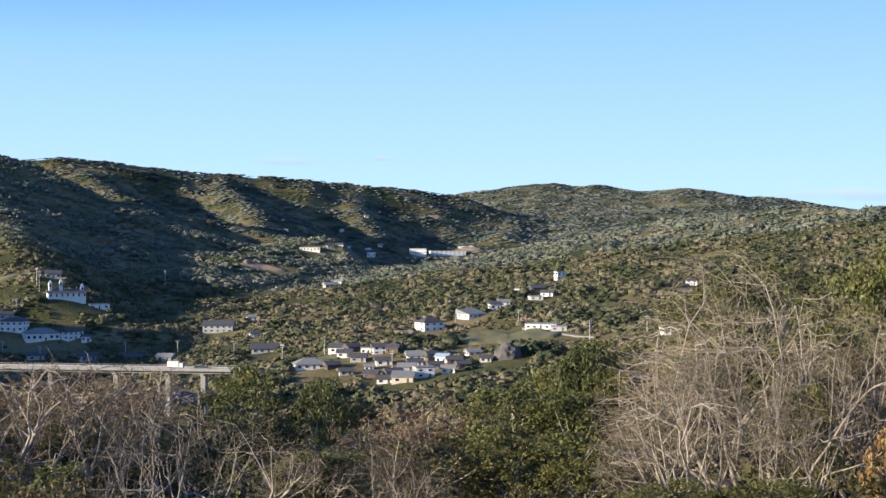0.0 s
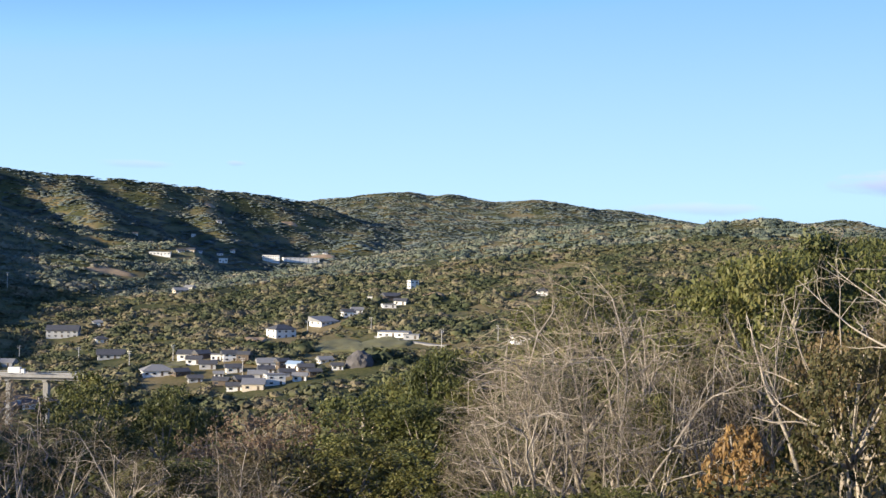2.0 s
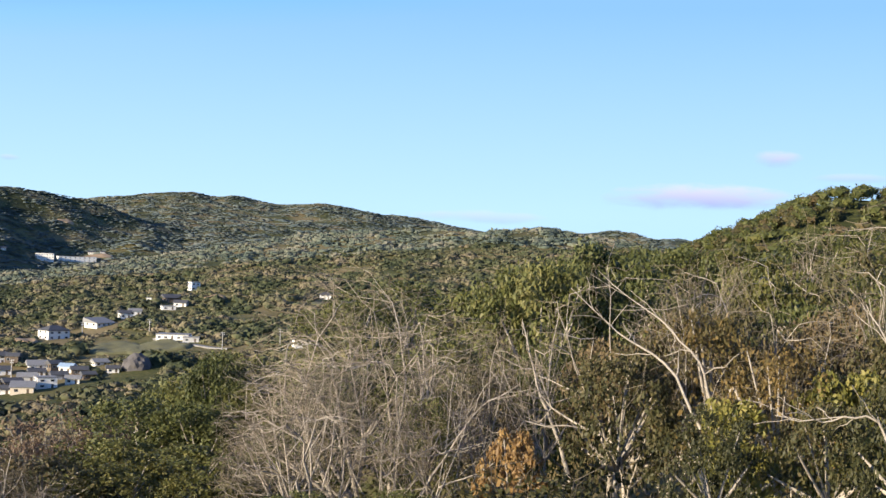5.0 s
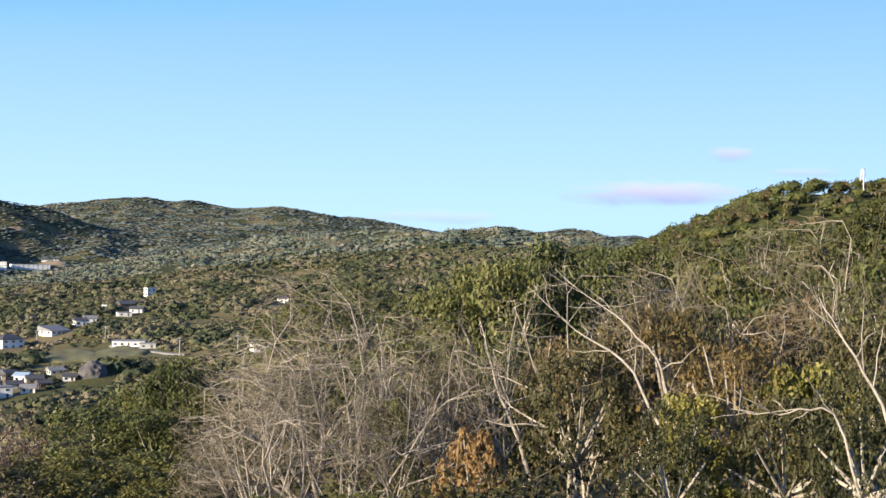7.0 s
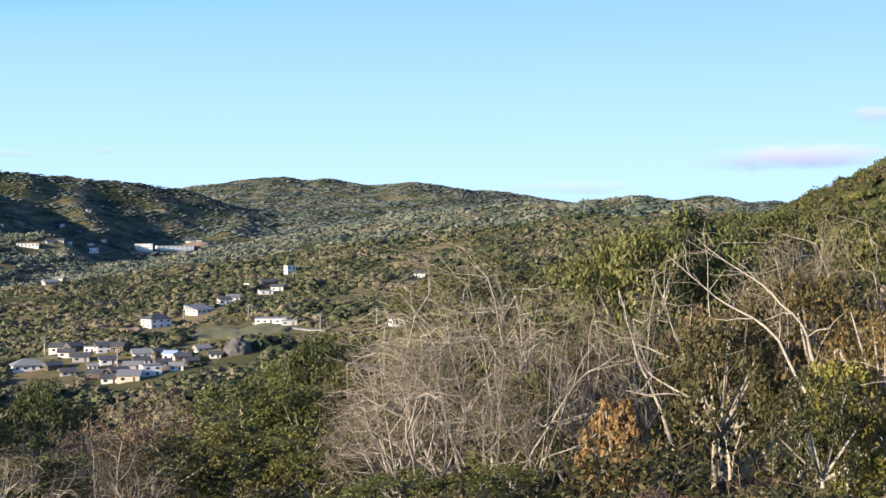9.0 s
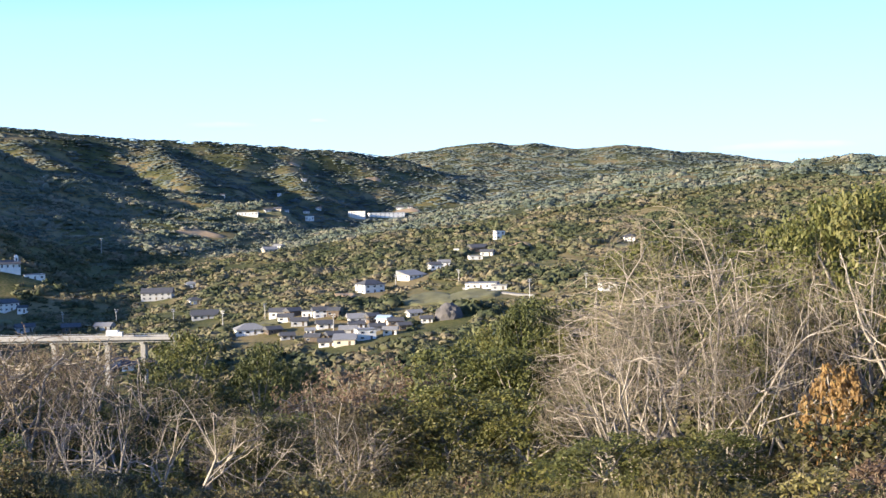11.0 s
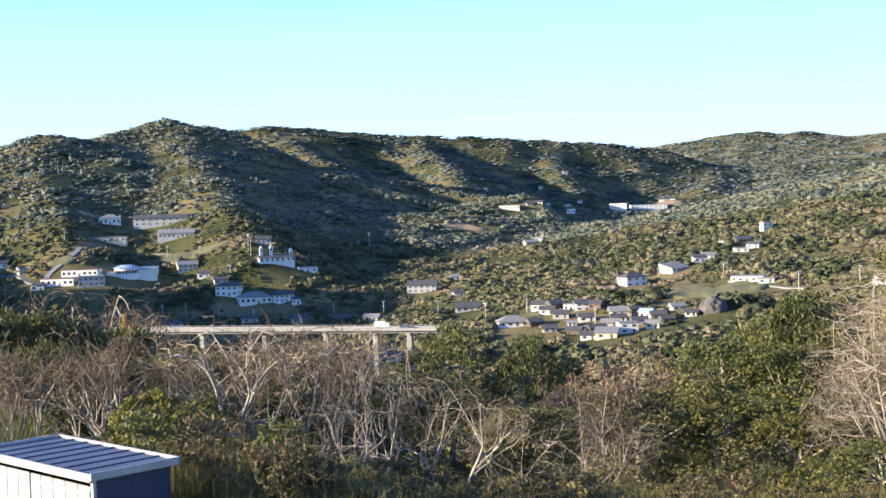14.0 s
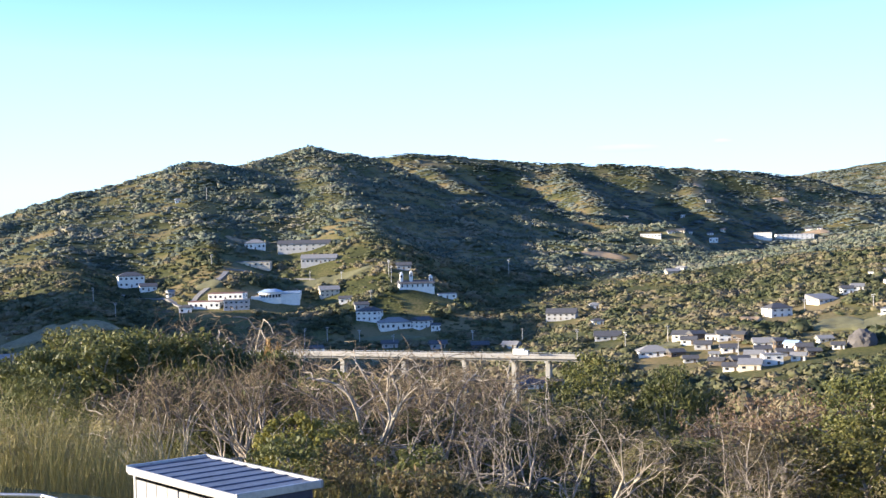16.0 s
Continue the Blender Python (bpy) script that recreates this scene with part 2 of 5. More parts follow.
M_EARTH = plain("tan_bare_earth", (0.33, 0.23, 0.13), 0.95, vary=0.3, size=6, bump=0.4)
M_LAWN = plain("rough_grass", (0.13, 0.125, 0.055), 0.95, vary=0.35, size=5, bump=0.5)
M_STRAWFIELD = plain("pale_reeds", (0.24, 0.2, 0.11), 0.95, vary=0.4, size=4, bump=0.5)


# ---- mesh helpers ----
def mesh_of(name, verts, faces, mat, smooth=False):
    """A mesh from arrays of points and of equal-sided faces."""
    verts, faces = np.asarray(verts, np.float32), np.asarray(faces, np.int32)
    me = bpy.data.meshes.new(name)
    k = faces.shape[1]
    me.vertices.add(len(verts)), me.loops.add(faces.size), me.polygons.add(len(faces))
    me.vertices.foreach_set("co", verts.ravel())
    me.loops.foreach_set("vertex_index", faces.ravel())
    me.polygons.foreach_set("loop_start", np.arange(len(faces), dtype=np.int32) * k)
    me.polygons.foreach_set("loop_total", np.full(len(faces), k, np.int32))
    me.polygons.foreach_set("use_smooth", np.full(len(faces), smooth))
    me.update(calc_edges=True)
    me.materials.append(mat)
    return me


def joined(pieces):
    """Arrays of points and faces put together."""
    vs, fs, at = [], [], 0
    for v, f in pieces:
        vs.append(v), fs.append(np.asarray(f) + at)
        at += len(v)
    return np.concatenate(vs), np.concatenate(fs)


def part(name, bm, material, parent, label=""):
    """Links a bmesh (or a ready mesh) as one object under a thing or a part."""
    if isinstance(bm, bmesh.types.BMesh):
        me = bpy.data.meshes.new(name)
        bm.to_mesh(me)
        bm.free()
        me.materials.append(material)
    else:
        me = bm
    ob = new(name, me)
    ob.parent = parent
    return tagged(ob, label)


def box(bm, x0, x1, y0, y1, z0, z1, bevel=0.0):
    """A box, its edges bevelled where asked, added to bm."""
    made = bmesh.ops.create_cube(bm, size=1.0)["verts"]
    bmesh.ops.transform(bm, matrix=Matrix.Translation(((x0 + x1) / 2, (y0 + y1) / 2, (z0 + z1) / 2)) @ Matrix.Diagonal((x1 - x0, y1 - y0, z1 - z0, 1)), verts=made)
    if bevel:
        edges = {e for v in made for e in v.link_edges}
        bmesh.ops.bevel(bm, geom=list(edges), offset=bevel, segments=1, affect="EDGES")
    return bm


def ground_z(x, y):
    return float(land(np.array([x]), np.array([y]))[0])


# -- land --
def polar(az, r):
    """Plan position at a bearing (degrees to the left of straight ahead) and a distance from the lookout."""
    a = np.radians(az)
    return -np.sin(a) * r, np.cos(a) * r


EYE_Z = 80.0
# crest lines: bearing, distance, height of the ground; then the steepness of the flanks
RIDGE_HILL = [(62, 950, 64), (44, 1150, 66), (37, 1230, 82), (34, 1250, 103), (30.6, 1300, 133), (26, 1350, 165), (24, 1400, 164),
              (20.8, 1500, 190), (19, 1700, 174)]
RIDGE_LONG = [(27, 2150, 196), (21, 2100, 226), (18.3, 2100, 218), (16.3, 2100, 223), (12.1, 2150, 209), (7.3, 2200, 200), (2.2, 2300, 189),
              (-0.4, 2350, 178), (-4, 2600, 126)]
RIDGE_FAR = [(2, 3100, 196), (-0.4, 3000, 204), (-2, 3000, 217), (-4.5, 3000, 232), (-5.7, 3000, 225), (-6.7, 3000, 228), (-8.6, 3000, 210),
             (-10.7, 2900, 214), (-12.5, 2900, 198), (-14.4, 2900, 191), (-16.3, 2900, 173), (-20, 2900, 146)]
RIDGE_SPUR = [(7.6, 850, 17), (5.6, 950, 33), (2.1, 1050, 49), (-2.9, 1150, 69), (-6.7, 1200, 84), (-8.9, 1200, 97), (-10.4, 1200, 105),
              (-13.5, 1150, 111), (-17.2, 1100, 110), (-19.7, 1100, 115), (-21.2, 1100, 114), (-25, 1000, 98), (-32, 900, 82)]
RIDGE_BEHIND = [(-18, 2300, 114), (-21.7, 2200, 146), (-23.7, 2200, 151), (-25, 2200, 142), (-26.4, 2200, 140), (-31, 2200, 124)]
RIDGE_TERRACE = [(4, 640, 22), (0, 690, 36), (-4, 740, 44), (-9, 700, 44), (-14, 620, 42)]
RIDGE_RIGHT = [(-24.5, 520, 72), (-26.7, 470, 82), (-28.7, 440, 85.5), (-30.6, 420, 95.5), (-32, 410, 100.5), (-33.7, 400, 104.5), (-37, 400, 105),
               (-45, 380, 96)]
RIDGE_NEAR = [(-17, 110, 66), (-21.5, 110, 72.5), (-26, 130, 75), (-30, 130, 77), (-35, 125, 77), (-50, 100, 82)]
# unseen ridge added left of the view, its crest shaped to shade the left town
RIDGE_SHADE = [(61, 770, 125), (56.6, 826, 164), (51.4, 884, 166), (49, 930, 112)]
SPURS = [[(20.8, 1500, 184), (19.6, 1220, 128), (18.2, 980, 82), (16.9, 860, 52)], [(26, 1350, 156), (25.8, 1080, 96), (24.6, 900, 58)],
         [(31, 1300, 124), (32, 1000, 72), (31, 800, 46)], [(16.3, 2100, 212), (14, 1760, 150), (12, 1500, 100)],
         [(10, 2170, 196), (8.5, 1800, 135), (7.5, 1550, 92)], [(4.5, 2250, 184), (3.4, 1900, 108), (2.8, 1650, 58)],
         [(-4.5, 3000, 222), (-4, 2500, 150), (-2.5, 2000, 98)], [(-11, 1200, 100), (-8, 1000, 72), (-6, 860, 56)], [(-17, 1100, 106), (-15, 930, 76), (-13, 800, 54)]]
RIDGE_SIDE = [(32, 23, 75.0), (46, 30, 75.4)]
RIDGE_FIELD = [(46, 240, 65), (36, 250, 61.5), (30.5, 265, 57)]
RIDGES = [(RIDGE_HILL, 0.38), (RIDGE_LONG, 0.46), (RIDGE_FAR, 0.2), (RIDGE_SPUR, 0.21), (RIDGE_BEHIND, 0.2), (RIDGE_TERRACE, 0.16),
          (RIDGE_RIGHT, 0.65), (RIDGE_NEAR, 0.5), (RIDGE_SHADE, 1.0),
          (RIDGE_SIDE, 0.7), (RIDGE_FIELD, 0.5)] + [(crest, 0.5) for crest in SPURS]


def ridge_height(x, y, crest, steep, valley):
    """Height of a ridge's flanks, and the distance to its crest."""
    best, away = np.full(x.shape, -1e9), np.full(x.shape, 1e9)
    for (a0, r0, z0), (a1, r1, z1) in zip(crest, crest[1:]):
        (px, py), (qx, qy) = polar(a0, r0), polar(a1, r1)
        dx, dy = qx - px, qy - py
        s = np.clip(((x - px) * dx + (y - py) * dy) / (dx * dx + dy * dy), 0, 1)
        d = np.hypot(x - px - s * dx, y - py - s * dy)
        rise = np.maximum(z0 + s * (z1 - z0) - valley, 4.0) + 90.0
        round_d = np.sqrt(d * d + 18.0 ** 2) - 18.0
        best = np.maximum(best, valley - 90.0 + rise * np.exp(-round_d * steep / rise))
        away = np.minimum(away, d)
    return best, away


def waves(x, y, size, seed, n=7):
    """Smooth irregular waves from -1 to 1 of about the given length."""
    rng = np.random.RandomState(seed)
    out = np.zeros(x.shape)
    for i in range(n):
        a, k, ph = rng.uniform(0, 6.283), 6.283 / size * rng.uniform(0.6, 1.7), rng.uniform(0, 6.283)
        out += np.sin(k * (x * np.cos(a) + y * np.sin(a)) + ph + 1.3 * np.sin(0.37 * k * (x * np.sin(a) - y * np.cos(a)) + 2 * ph))
    return out / (0.75 * n) ** 0.5 / 1.4


def land(x, y):
    """Height of the ground in metres."""
    x, y = np.asarray(x, float), np.asarray(y, float)
    r = np.hypot(x, y)
    valley = 4.0 + 0.016 * np.maximum(0, r - 700)
    layers = [78.4 - 0.2 * r - 0.0004 * np.maximum(0, r - 70) ** 2, valley]
    away = np.full(x.shape, 1e9)
    for crest, steep in RIDGES:
        h, d = ridge_height(x, y, crest, steep, valley)
        layers.append(h)
        away = np.minimum(away, d)
    k = np.clip(r / 60, 0.4, 4.0)
    stack = np.array(layers)
    m = stack.max(0)
    h = m + k * np.log(np.exp((stack - m) / k).sum(0)) 
    far = np.clip((r - 350) / 400, 0, 1)
    fold = np.clip(away / 230, 0, 1) * np.clip((h - valley - 8) / 60, 0, 1) * far
    fold = fold * np.clip((np.degrees(np.arctan2(-x, y)) + 4) / 9, 0.25, 1)
    h = h + fold * (12 * (1 - 2 * np.abs(waves(x, y, 400, 3))) + 8 * waves(x, y, 170, 5)) + far * 1.5 * waves(x, y, 90, 8)
    h = h + 0.35 * waves(x, y, 14, 9) * np.clip(r / 15, 0, 1)
    return h
# -- end land --


# ---- the land: one sheet to the horizon ----
def land_sheet():
    n = 350
    u = np.linspace(-1, 1, n)
    gx = 700 * np.sinh(u * 3.2) / np.sinh(3.2) * 6.6
    v = np.linspace(-0.62, 1, n)
    gy = 4600 * np.sinh(v * 3.2) / np.sinh(3.2)
    X, Y = np.meshgrid(gx, gy, indexing="ij")
    Z = land(X, Y)
    idx = np.arange(n * n).reshape(n, n)
    faces = np.stack([idx[:-1, :-1], idx[1:, :-1], idx[1:, 1:], idx[:-1, 1:]], -1).reshape(-1, 4)
    return mesh_of("ground", np.stack([X, Y, Z], -1).reshape(-1, 3), faces, M_GROUND, True)


tagged(new("ground", land_sheet()), "hilly ground of rough grass and scrub above a valley", "ground", kind="structure")


# ---- woods on the hills ----
def ball(level):
    bm = bmesh.new()
    bmesh.ops.create_icosphere(bm, subdivisions=level, radius=1.0)
    v = np.array([p.co for p in bm.verts])
    f = np.array([[q.index for q in p.verts] for p in bm.faces])
    bm.free()
    keep = v[f].mean(1)[:, 2] > -0.35
    used = np.unique(f[keep])
    back_to = np.full(len(v), -1)
    back_to[used] = np.arange(len(used))
    return v[used], back_to[f[keep]]


def lumpy(v, rng, rough):
    """A crown's shape: a ball with several heads."""
    heads = rng.normal(size=(7, 3))
    heads[:, 2] = np.abs(heads[:, 2])
    heads /= np.linalg.norm(heads, axis=1)[:, None]
    s = 0.72 + 0.36 * np.max(np.clip(v @ heads.T, 0, 1) ** 5, axis=1)
    return v * (s + rough * rng.normal(size=len(v)))[:, None]


# open places without tall trees: x, y, radius
CLEARINGS = []


def clear_at(x, y, radius):
    CLEARINGS.append((x, y, radius))


# ---- buildings ----
def shell_roof(w, d, h, shape, rise):
    """A roof with eaves, 0.25 m thick, over a plan of w by d at height h."""
    e = 0.6 if shape != "flat" else 0.25
    x, y = w / 2 + e, d / 2 + e
    bm = bmesh.new()
    if shape == "flat":
        box(bm, -x, x, -y, y, h, h + 0.45, 0.05)
        return bm
    if shape == "hip":
        k = max(x - y, 0.3 * x)
        top = [(-k, 0, h + rise), (k, 0, h + rise)]
    elif shape == "gable":
        top = [(-x, 0, h + rise), (x, 0, h + rise)]
    else:
        top = [(-x, y * 0.96, h + rise), (x, y * 0.96, h + rise)]
    low = [(-x, -y, h), (x, -y, h), (x, y, h), (-x, y, h)]
    lows = [bm.verts.new((a, b, c - 0.25)) for a, b, c in low]
    mids = [bm.verts.new(p) for p in low]
    t0, t1 = [bm.verts.new(p) for p in top]
    bm.faces.new(lows[::-1])
    for i in range(4):
        bm.faces.new((lows[i], lows[(i + 1) % 4], mids[(i + 1) % 4], mids[i]))
    bm.faces.new((mids[0], mids[1], t1, t0))
    bm.faces.new((mids[2], mids[3], t0, t1))
    bm.faces.new((mids[1], mids[2], t1))
    bm.faces.new((mids[3], mids[0], t0))
    return bm


def house(x, y, w, d, h, turn, shape="hip", wall=M_WHITE, roof=M_TILE, label="", name="house", category="house", storeys=1, lift=0.0, rise=None):
    """A building whose front looks towards local -y; turn in degrees."""
    z = min(ground_z(x, y), ground_z(x + d * 0.3, y), ground_z(x, y - d * 0.3)) - 0.3 + lift
    thing = new(name)
    thing.matrix_world = pose(x, y, z, 0, 0, turn)
    tagged(thing, label or "white rendered house with a grey tiled roof", category, "houses of the valley town")
    bm = bmesh.new()
    box(bm, -w / 2, w / 2, -d / 2, d / 2, -3.0, h - (0.0 if shape == "flat" else 0.02), 0.06)
    part("wall", bm, wall, thing)
    part("roof", shell_roof(w, d, h, shape, rise or 0.2 * min(w, d) + 0.5), roof, thing)
    per = max(1, h / storeys)
    n = max(2, min(8, int(w / 3.2)))
    for s in range(storeys):
        zz = s * per + per * 0.38
        for i in range(n):
            cx = -w / 2 + (i + 0.5) * w / n
            ww = min(1.4, 0.42 * w / n)
            hh = per * 0.32
            if s == 0 and i == n // 2:
                door = part("door", box(bmesh.new(), cx - 0.5, cx + 0.5, -d / 2 - 0.05, -d / 2 + 0.05, 0.3, min(2.3, per * 0.85), 0.02), M_TIMBER, thing)
                continue
            win = part("window", box(bmesh.new(), cx - ww / 2 - 0.08, cx + ww / 2 + 0.08, -d / 2 - 0.06, -d / 2 + 0.04, zz - 0.08, zz + hh + 0.08), M_GREY, thing)
            part("pane", box(bmesh.new(), cx - ww / 2, cx + ww / 2, -d / 2 - 0.09, -d / 2 - 0.03, zz, zz + hh), M_GLASS, win)
        for side in (-1, 1):
            for cy in (-d / 4, d / 4):
                win = part("window", box(bmesh.new(), side * w / 2 - 0.05, side * w / 2 + 0.05, cy - 0.7, cy + 0.7, zz, zz + per * 0.4), M_GLASS, thing)
    clear_at(x, y, max(w, d) * 0.55 + 2.5)
    a = math.atan2(-y, -x)
    for k in (8, 16):
        clear_at(x + math.cos(a) * (k + d / 2), y + math.sin(a) * (k + d / 2), min(w * 0.5 + 2, 11))
    return thing


def pole(x, y, h, label="slim grey concrete utility pole with crossarms"):
    """A utility pole with crossarms and insulators."""
    thing = new("utility_pole")
    thing.matrix_world = pose(x, y, ground_z(x, y) - 0.2, 0, 0, (x * 7 + y * 3) % 50 - 25)
    tagged(thing, label, "utility pole", "utility poles of the valley")
    bm = bmesh.new()
    bmesh.ops.create_cone(bm, cap_ends=True, segments=8, radius1=0.24, radius2=0.15, depth=h, matrix=Matrix.Translation((0, 0, h / 2)))
    part("pole", bm, M_POLE, thing)
    for k, zz in enumerate((h - 0.5, h - 1.5)):
        arm = part("crossarm", box(bmesh.new(), -1.1 + 0.2 * k, 1.1 - 0.2 * k, -0.09, 0.09, zz, zz + 0.16, 0.02), M_STEEL, thing)
        for xx in (-0.95, 0.0, 0.95):
            part("insulator", box(bmesh.new(), xx * 0.85 - 0.07, xx * 0.85 + 0.07, -0.07, 0.07, zz + 0.16, zz + 0.42, 0.02), M_WHITE, arm)


house(-453.7, 826.9, 18.1, 12.0, 8.2, 36, "hip", M_WHITE, M_TILE, "white two-storey house with a grey hipped roof", storeys=2)
house(-435.9, 819.1, 11.4, 8.5, 3.7, 34, "gable", M_WHITE, M_TILE, "white rendered house with a grey tiled roof")
house(-402.0, 786.1, 4.6, 3.5, 3.9, 54, "gable", M_GREY, M_TILE_PALE, "small grey roadside hut with a pale roof")
house(-366.8, 767.4, 20.8, 12.0, 4.8, 8, "flat", M_WHITE, M_TILE_RED, "long white hotel wing with a red-brown parapet")
house(-357.8, 780.9, 23.2, 12.0, 4.5, 9, "flat", M_WHITE, M_TILE_RED, "long white hotel wing with a row of windows")
house(-346.1, 769.0, 16.2, 12.0, 5.9, 21, "flat", M_GREY, M_TILE_PALE, "grey two-storey hotel block behind the long wing", storeys=2)
house(-376.5, 757.5, 8.1, 6.1, 4.1, 16, "hip", M_WHITE, M_TILE, "small white pavilion with a dark hipped roof")
house(-387.3, 882.7, 33.7, 12.0, 3.8, 15, "flat", M_CREAM, M_TILE_PALE, "long low cream terrace building with a pale flat roof")
house(-410.2, 948.8, 16.2, 12.0, 5.4, 25, "hip", M_WHITE, M_TILE_PALE, "white house with a pale roof high on the slope")
house(-369.2, 951.7, 41.0, 12.0, 5.8, 12, "gable", M_GREY, M_TILE, "long grey apartment block in the shade", storeys=2)
house(-333.3, 888.3, 25.7, 12.0, 4.1, 13, "gable", M_GREY, M_TILE_PALE, "long low grey hall with a pale roof")
house(-303.7, 826.2, 13.1, 9.8, 5.0, 27, "gable", M_CREAM, M_TILE_PALE, "yellowish stepped house on the hillside", storeys=2)
house(-282.6, 799.7, 8.2, 6.1, 3.7, 14, "gable", M_WHITE, M_TILE, "white rendered house with a grey tiled roof")
house(-254.6, 765.0, 14.1, 10.6, 6.3, -2, "hip", M_WHITE, M_TILE, "white two-storey house with a tiled roof", storeys=2)
house(-235.9, 755.7, 19.3, 12.0, 4.8, 28, "hip", M_WHITE, M_TILE_PALE, "wide white house with a pale hipped roof and many windows")
house(-219.6, 759.5, 11.7, 8.8, 4.8, 59, "gable", M_WHITE, M_TILE, "white rendered house with a grey tiled roof", storeys=2)
house(-208.5, 753.0, 5.1, 3.9, 3.4, 3, "gable", M_WHITE, M_TILE, "white rendered house with a grey tiled roof")
house(-219.3, 819.3, 12.6, 9.4, 3.3, 24, "flat", M_WHITE, M_TILE_PALE, "low white annex beside the towered building")
house(-137.6, 790.8, 18.2, 12.0, 4.5, 2, "gable", M_GREY, M_TILE, "grey two-storey building deep in the valley", storeys=2)
house(-124.3, 837.9, 6.7, 5.0, 3.0, 14, "hip", M_WHITE, M_TILE_PALE, "white rendered house with a pale roof")
house(-106.9, 732.4, 6.5, 4.9, 2.9, 20, "hip", M_WHITE, M_TILE, "white rendered house with a grey tiled roof")
house(-92.4, 667.9, 13.5, 10.1, 2.6, 10, "gable", M_GREY, M_TILE, "low grey house near the end of the viaduct")
house(-264.3, 777.7, 8.6, 6.5, 3.2, 27, "gable", M_GREY, M_TILE, "weathered grey house with a grey tiled roof")
house(-259.8, 858.3, 10.2, 7.6, 3.5, 16, "gable", M_GREY, M_TILE, "weathered grey house with a grey tiled roof")
house(-264.0, 694.1, 7.8, 5.8, 3.6, 48, "gable", M_WHITE, M_TILE, "white rendered house with a grey tiled roof")
house(-195.0, 707.1, 9.6, 7.2, 2.9, 26, "gable", M_GREY, M_TILE, "weathered grey house with a grey tiled roof")
house(-168.6, 700.5, 9.4, 7.1, 2.8, 15, "gable", M_TIMBER, M_TILE, "dark timber house with a grey tiled roof")
house(-144.6, 671.8, 8.4, 6.3, 2.4, -11, "gable", M_GREY, M_TILE_PALE, "weathered grey house with a pale roof")
house(-227.8, 719.8, 9.2, 6.9, 3.0, 23, "gable", M_GREY, M_TILE, "weathered grey house with a grey tiled roof")
house(-113.1, 552.9, 5.9, 4.4, 2.7, 31, "gable", M_WHITE, M_TILE, "white rendered house with a grey tiled roof")
house(-105.5, 539.2, 7.2, 5.4, 2.9, 6, "gable", M_WHITE, M_TILE, "white rendered house with a grey tiled roof")
house(-101.5, 544.3, 4.8, 3.6, 2.4, -4, "gable", M_WHITE, M_TILE, "white rendered house with a grey tiled roof")
house(-114.0, 542.5, 5.8, 4.4, 2.2, 3, "gable", M_GREY, M_TILE_PALE, "weathered grey house with a pale roof")
house(-97.1, 540.1, 5.3, 4.0, 2.2, 22, "gable", M_CREAM, M_TILE, "cream rendered house with a grey tiled roof")
house(-62.2, 597.4, 13.6, 10.2, 2.6, 14, "hip", M_WHITE, M_TILE_PALE, "long white house with a pale hipped roof")
house(-51.0, 633.6, 9.4, 7.1, 3.1, -9, "gable", M_WHITE, M_TILE, "white rendered house with a grey tiled roof")
house(-44.1, 627.0, 7.1, 5.4, 3.0, 34, "gable", M_TIMBER, M_TILE, "dark timber house with a tiled roof")
house(-36.7, 618.4, 4.9, 3.7, 3.0, -7, "flat", M_WHITE, M_TILE_PALE, "white rendered house with a pale roof")
house(-30.6, 617.1, 7.0, 5.3, 3.8, 14, "gable", M_WHITE, M_TILE, "white two-storey house with a tiled roof", storeys=2)
house(-24.0, 616.5, 5.9, 4.5, 3.2, -11, "gable", M_TIMBER, M_TILE, "dark timber house with a tiled roof")
house(-12.0, 606.5, 10.6, 7.9, 2.6, 9, "gable", M_WHITE, M_TILE_PALE, "white rendered house with a pale roof")
house(-5.6, 603.6, 5.8, 4.4, 3.2, 30, "gable", M_TIMBER, M_TILE, "dark timber house with a tiled roof")
house(0.2, 594.7, 6.2, 4.7, 3.1, -29, "gable", M_WHITE, M_BLUE_ROOF, "white house with a blue-grey roof")
house(5.1, 589.4, 6.7, 5.0, 2.6, 7, "gable", M_TIMBER, M_TILE, "dark timber house with a tiled roof")
house(-8.4, 560.0, 8.3, 6.2, 4.6, 14, "flat", M_WHITE, M_TILE_PALE, "white flat-roofed two-storey house", storeys=2)
house(-17.1, 551.3, 9.1, 6.9, 3.1, -3, "shed", M_CREAM, M_TILE_PALE, "cream workshop with a pale lean-to roof")
house(-22.2, 570.9, 7.5, 5.6, 2.5, 23, "gable", M_TIMBER, M_TILE, "dark timber house with a tiled roof")
house(-16.3, 580.3, 7.6, 5.7, 2.5, -3, "gable", M_GREY, M_TILE_PALE, "weathered grey house with a pale roof")
house(-33.9, 588.7, 4.1, 3.1, 2.2, 5, "gable", M_WHITE, M_TILE_PALE, "white rendered house with a pale roof")
house(-43.7, 579.1, 6.1, 4.6, 2.2, 12, "gable", M_GREY, M_TILE, "weathered grey house with a grey tiled roof")
house(-7.3, 689.6, 12.6, 9.5, 5.1, 34, "hip", M_WHITE, M_TILE, "white two-storey house on the terrace above the town", storeys=2)
house(16.1, 724.2, 13.3, 10.0, 2.5, 41, "shed", M_WHITE, M_TILE_PALE, "white workshop with a long sloping roof")
house(29.6, 740.1, 6.5, 4.9, 3.6, 15, "gable", M_WHITE, M_TILE, "white rendered house with a grey tiled roof")
house(36.0, 758.7, 6.6, 5.0, 3.0, 5, "gable", M_WHITE, M_TILE_PALE, "white rendered house with a pale roof")
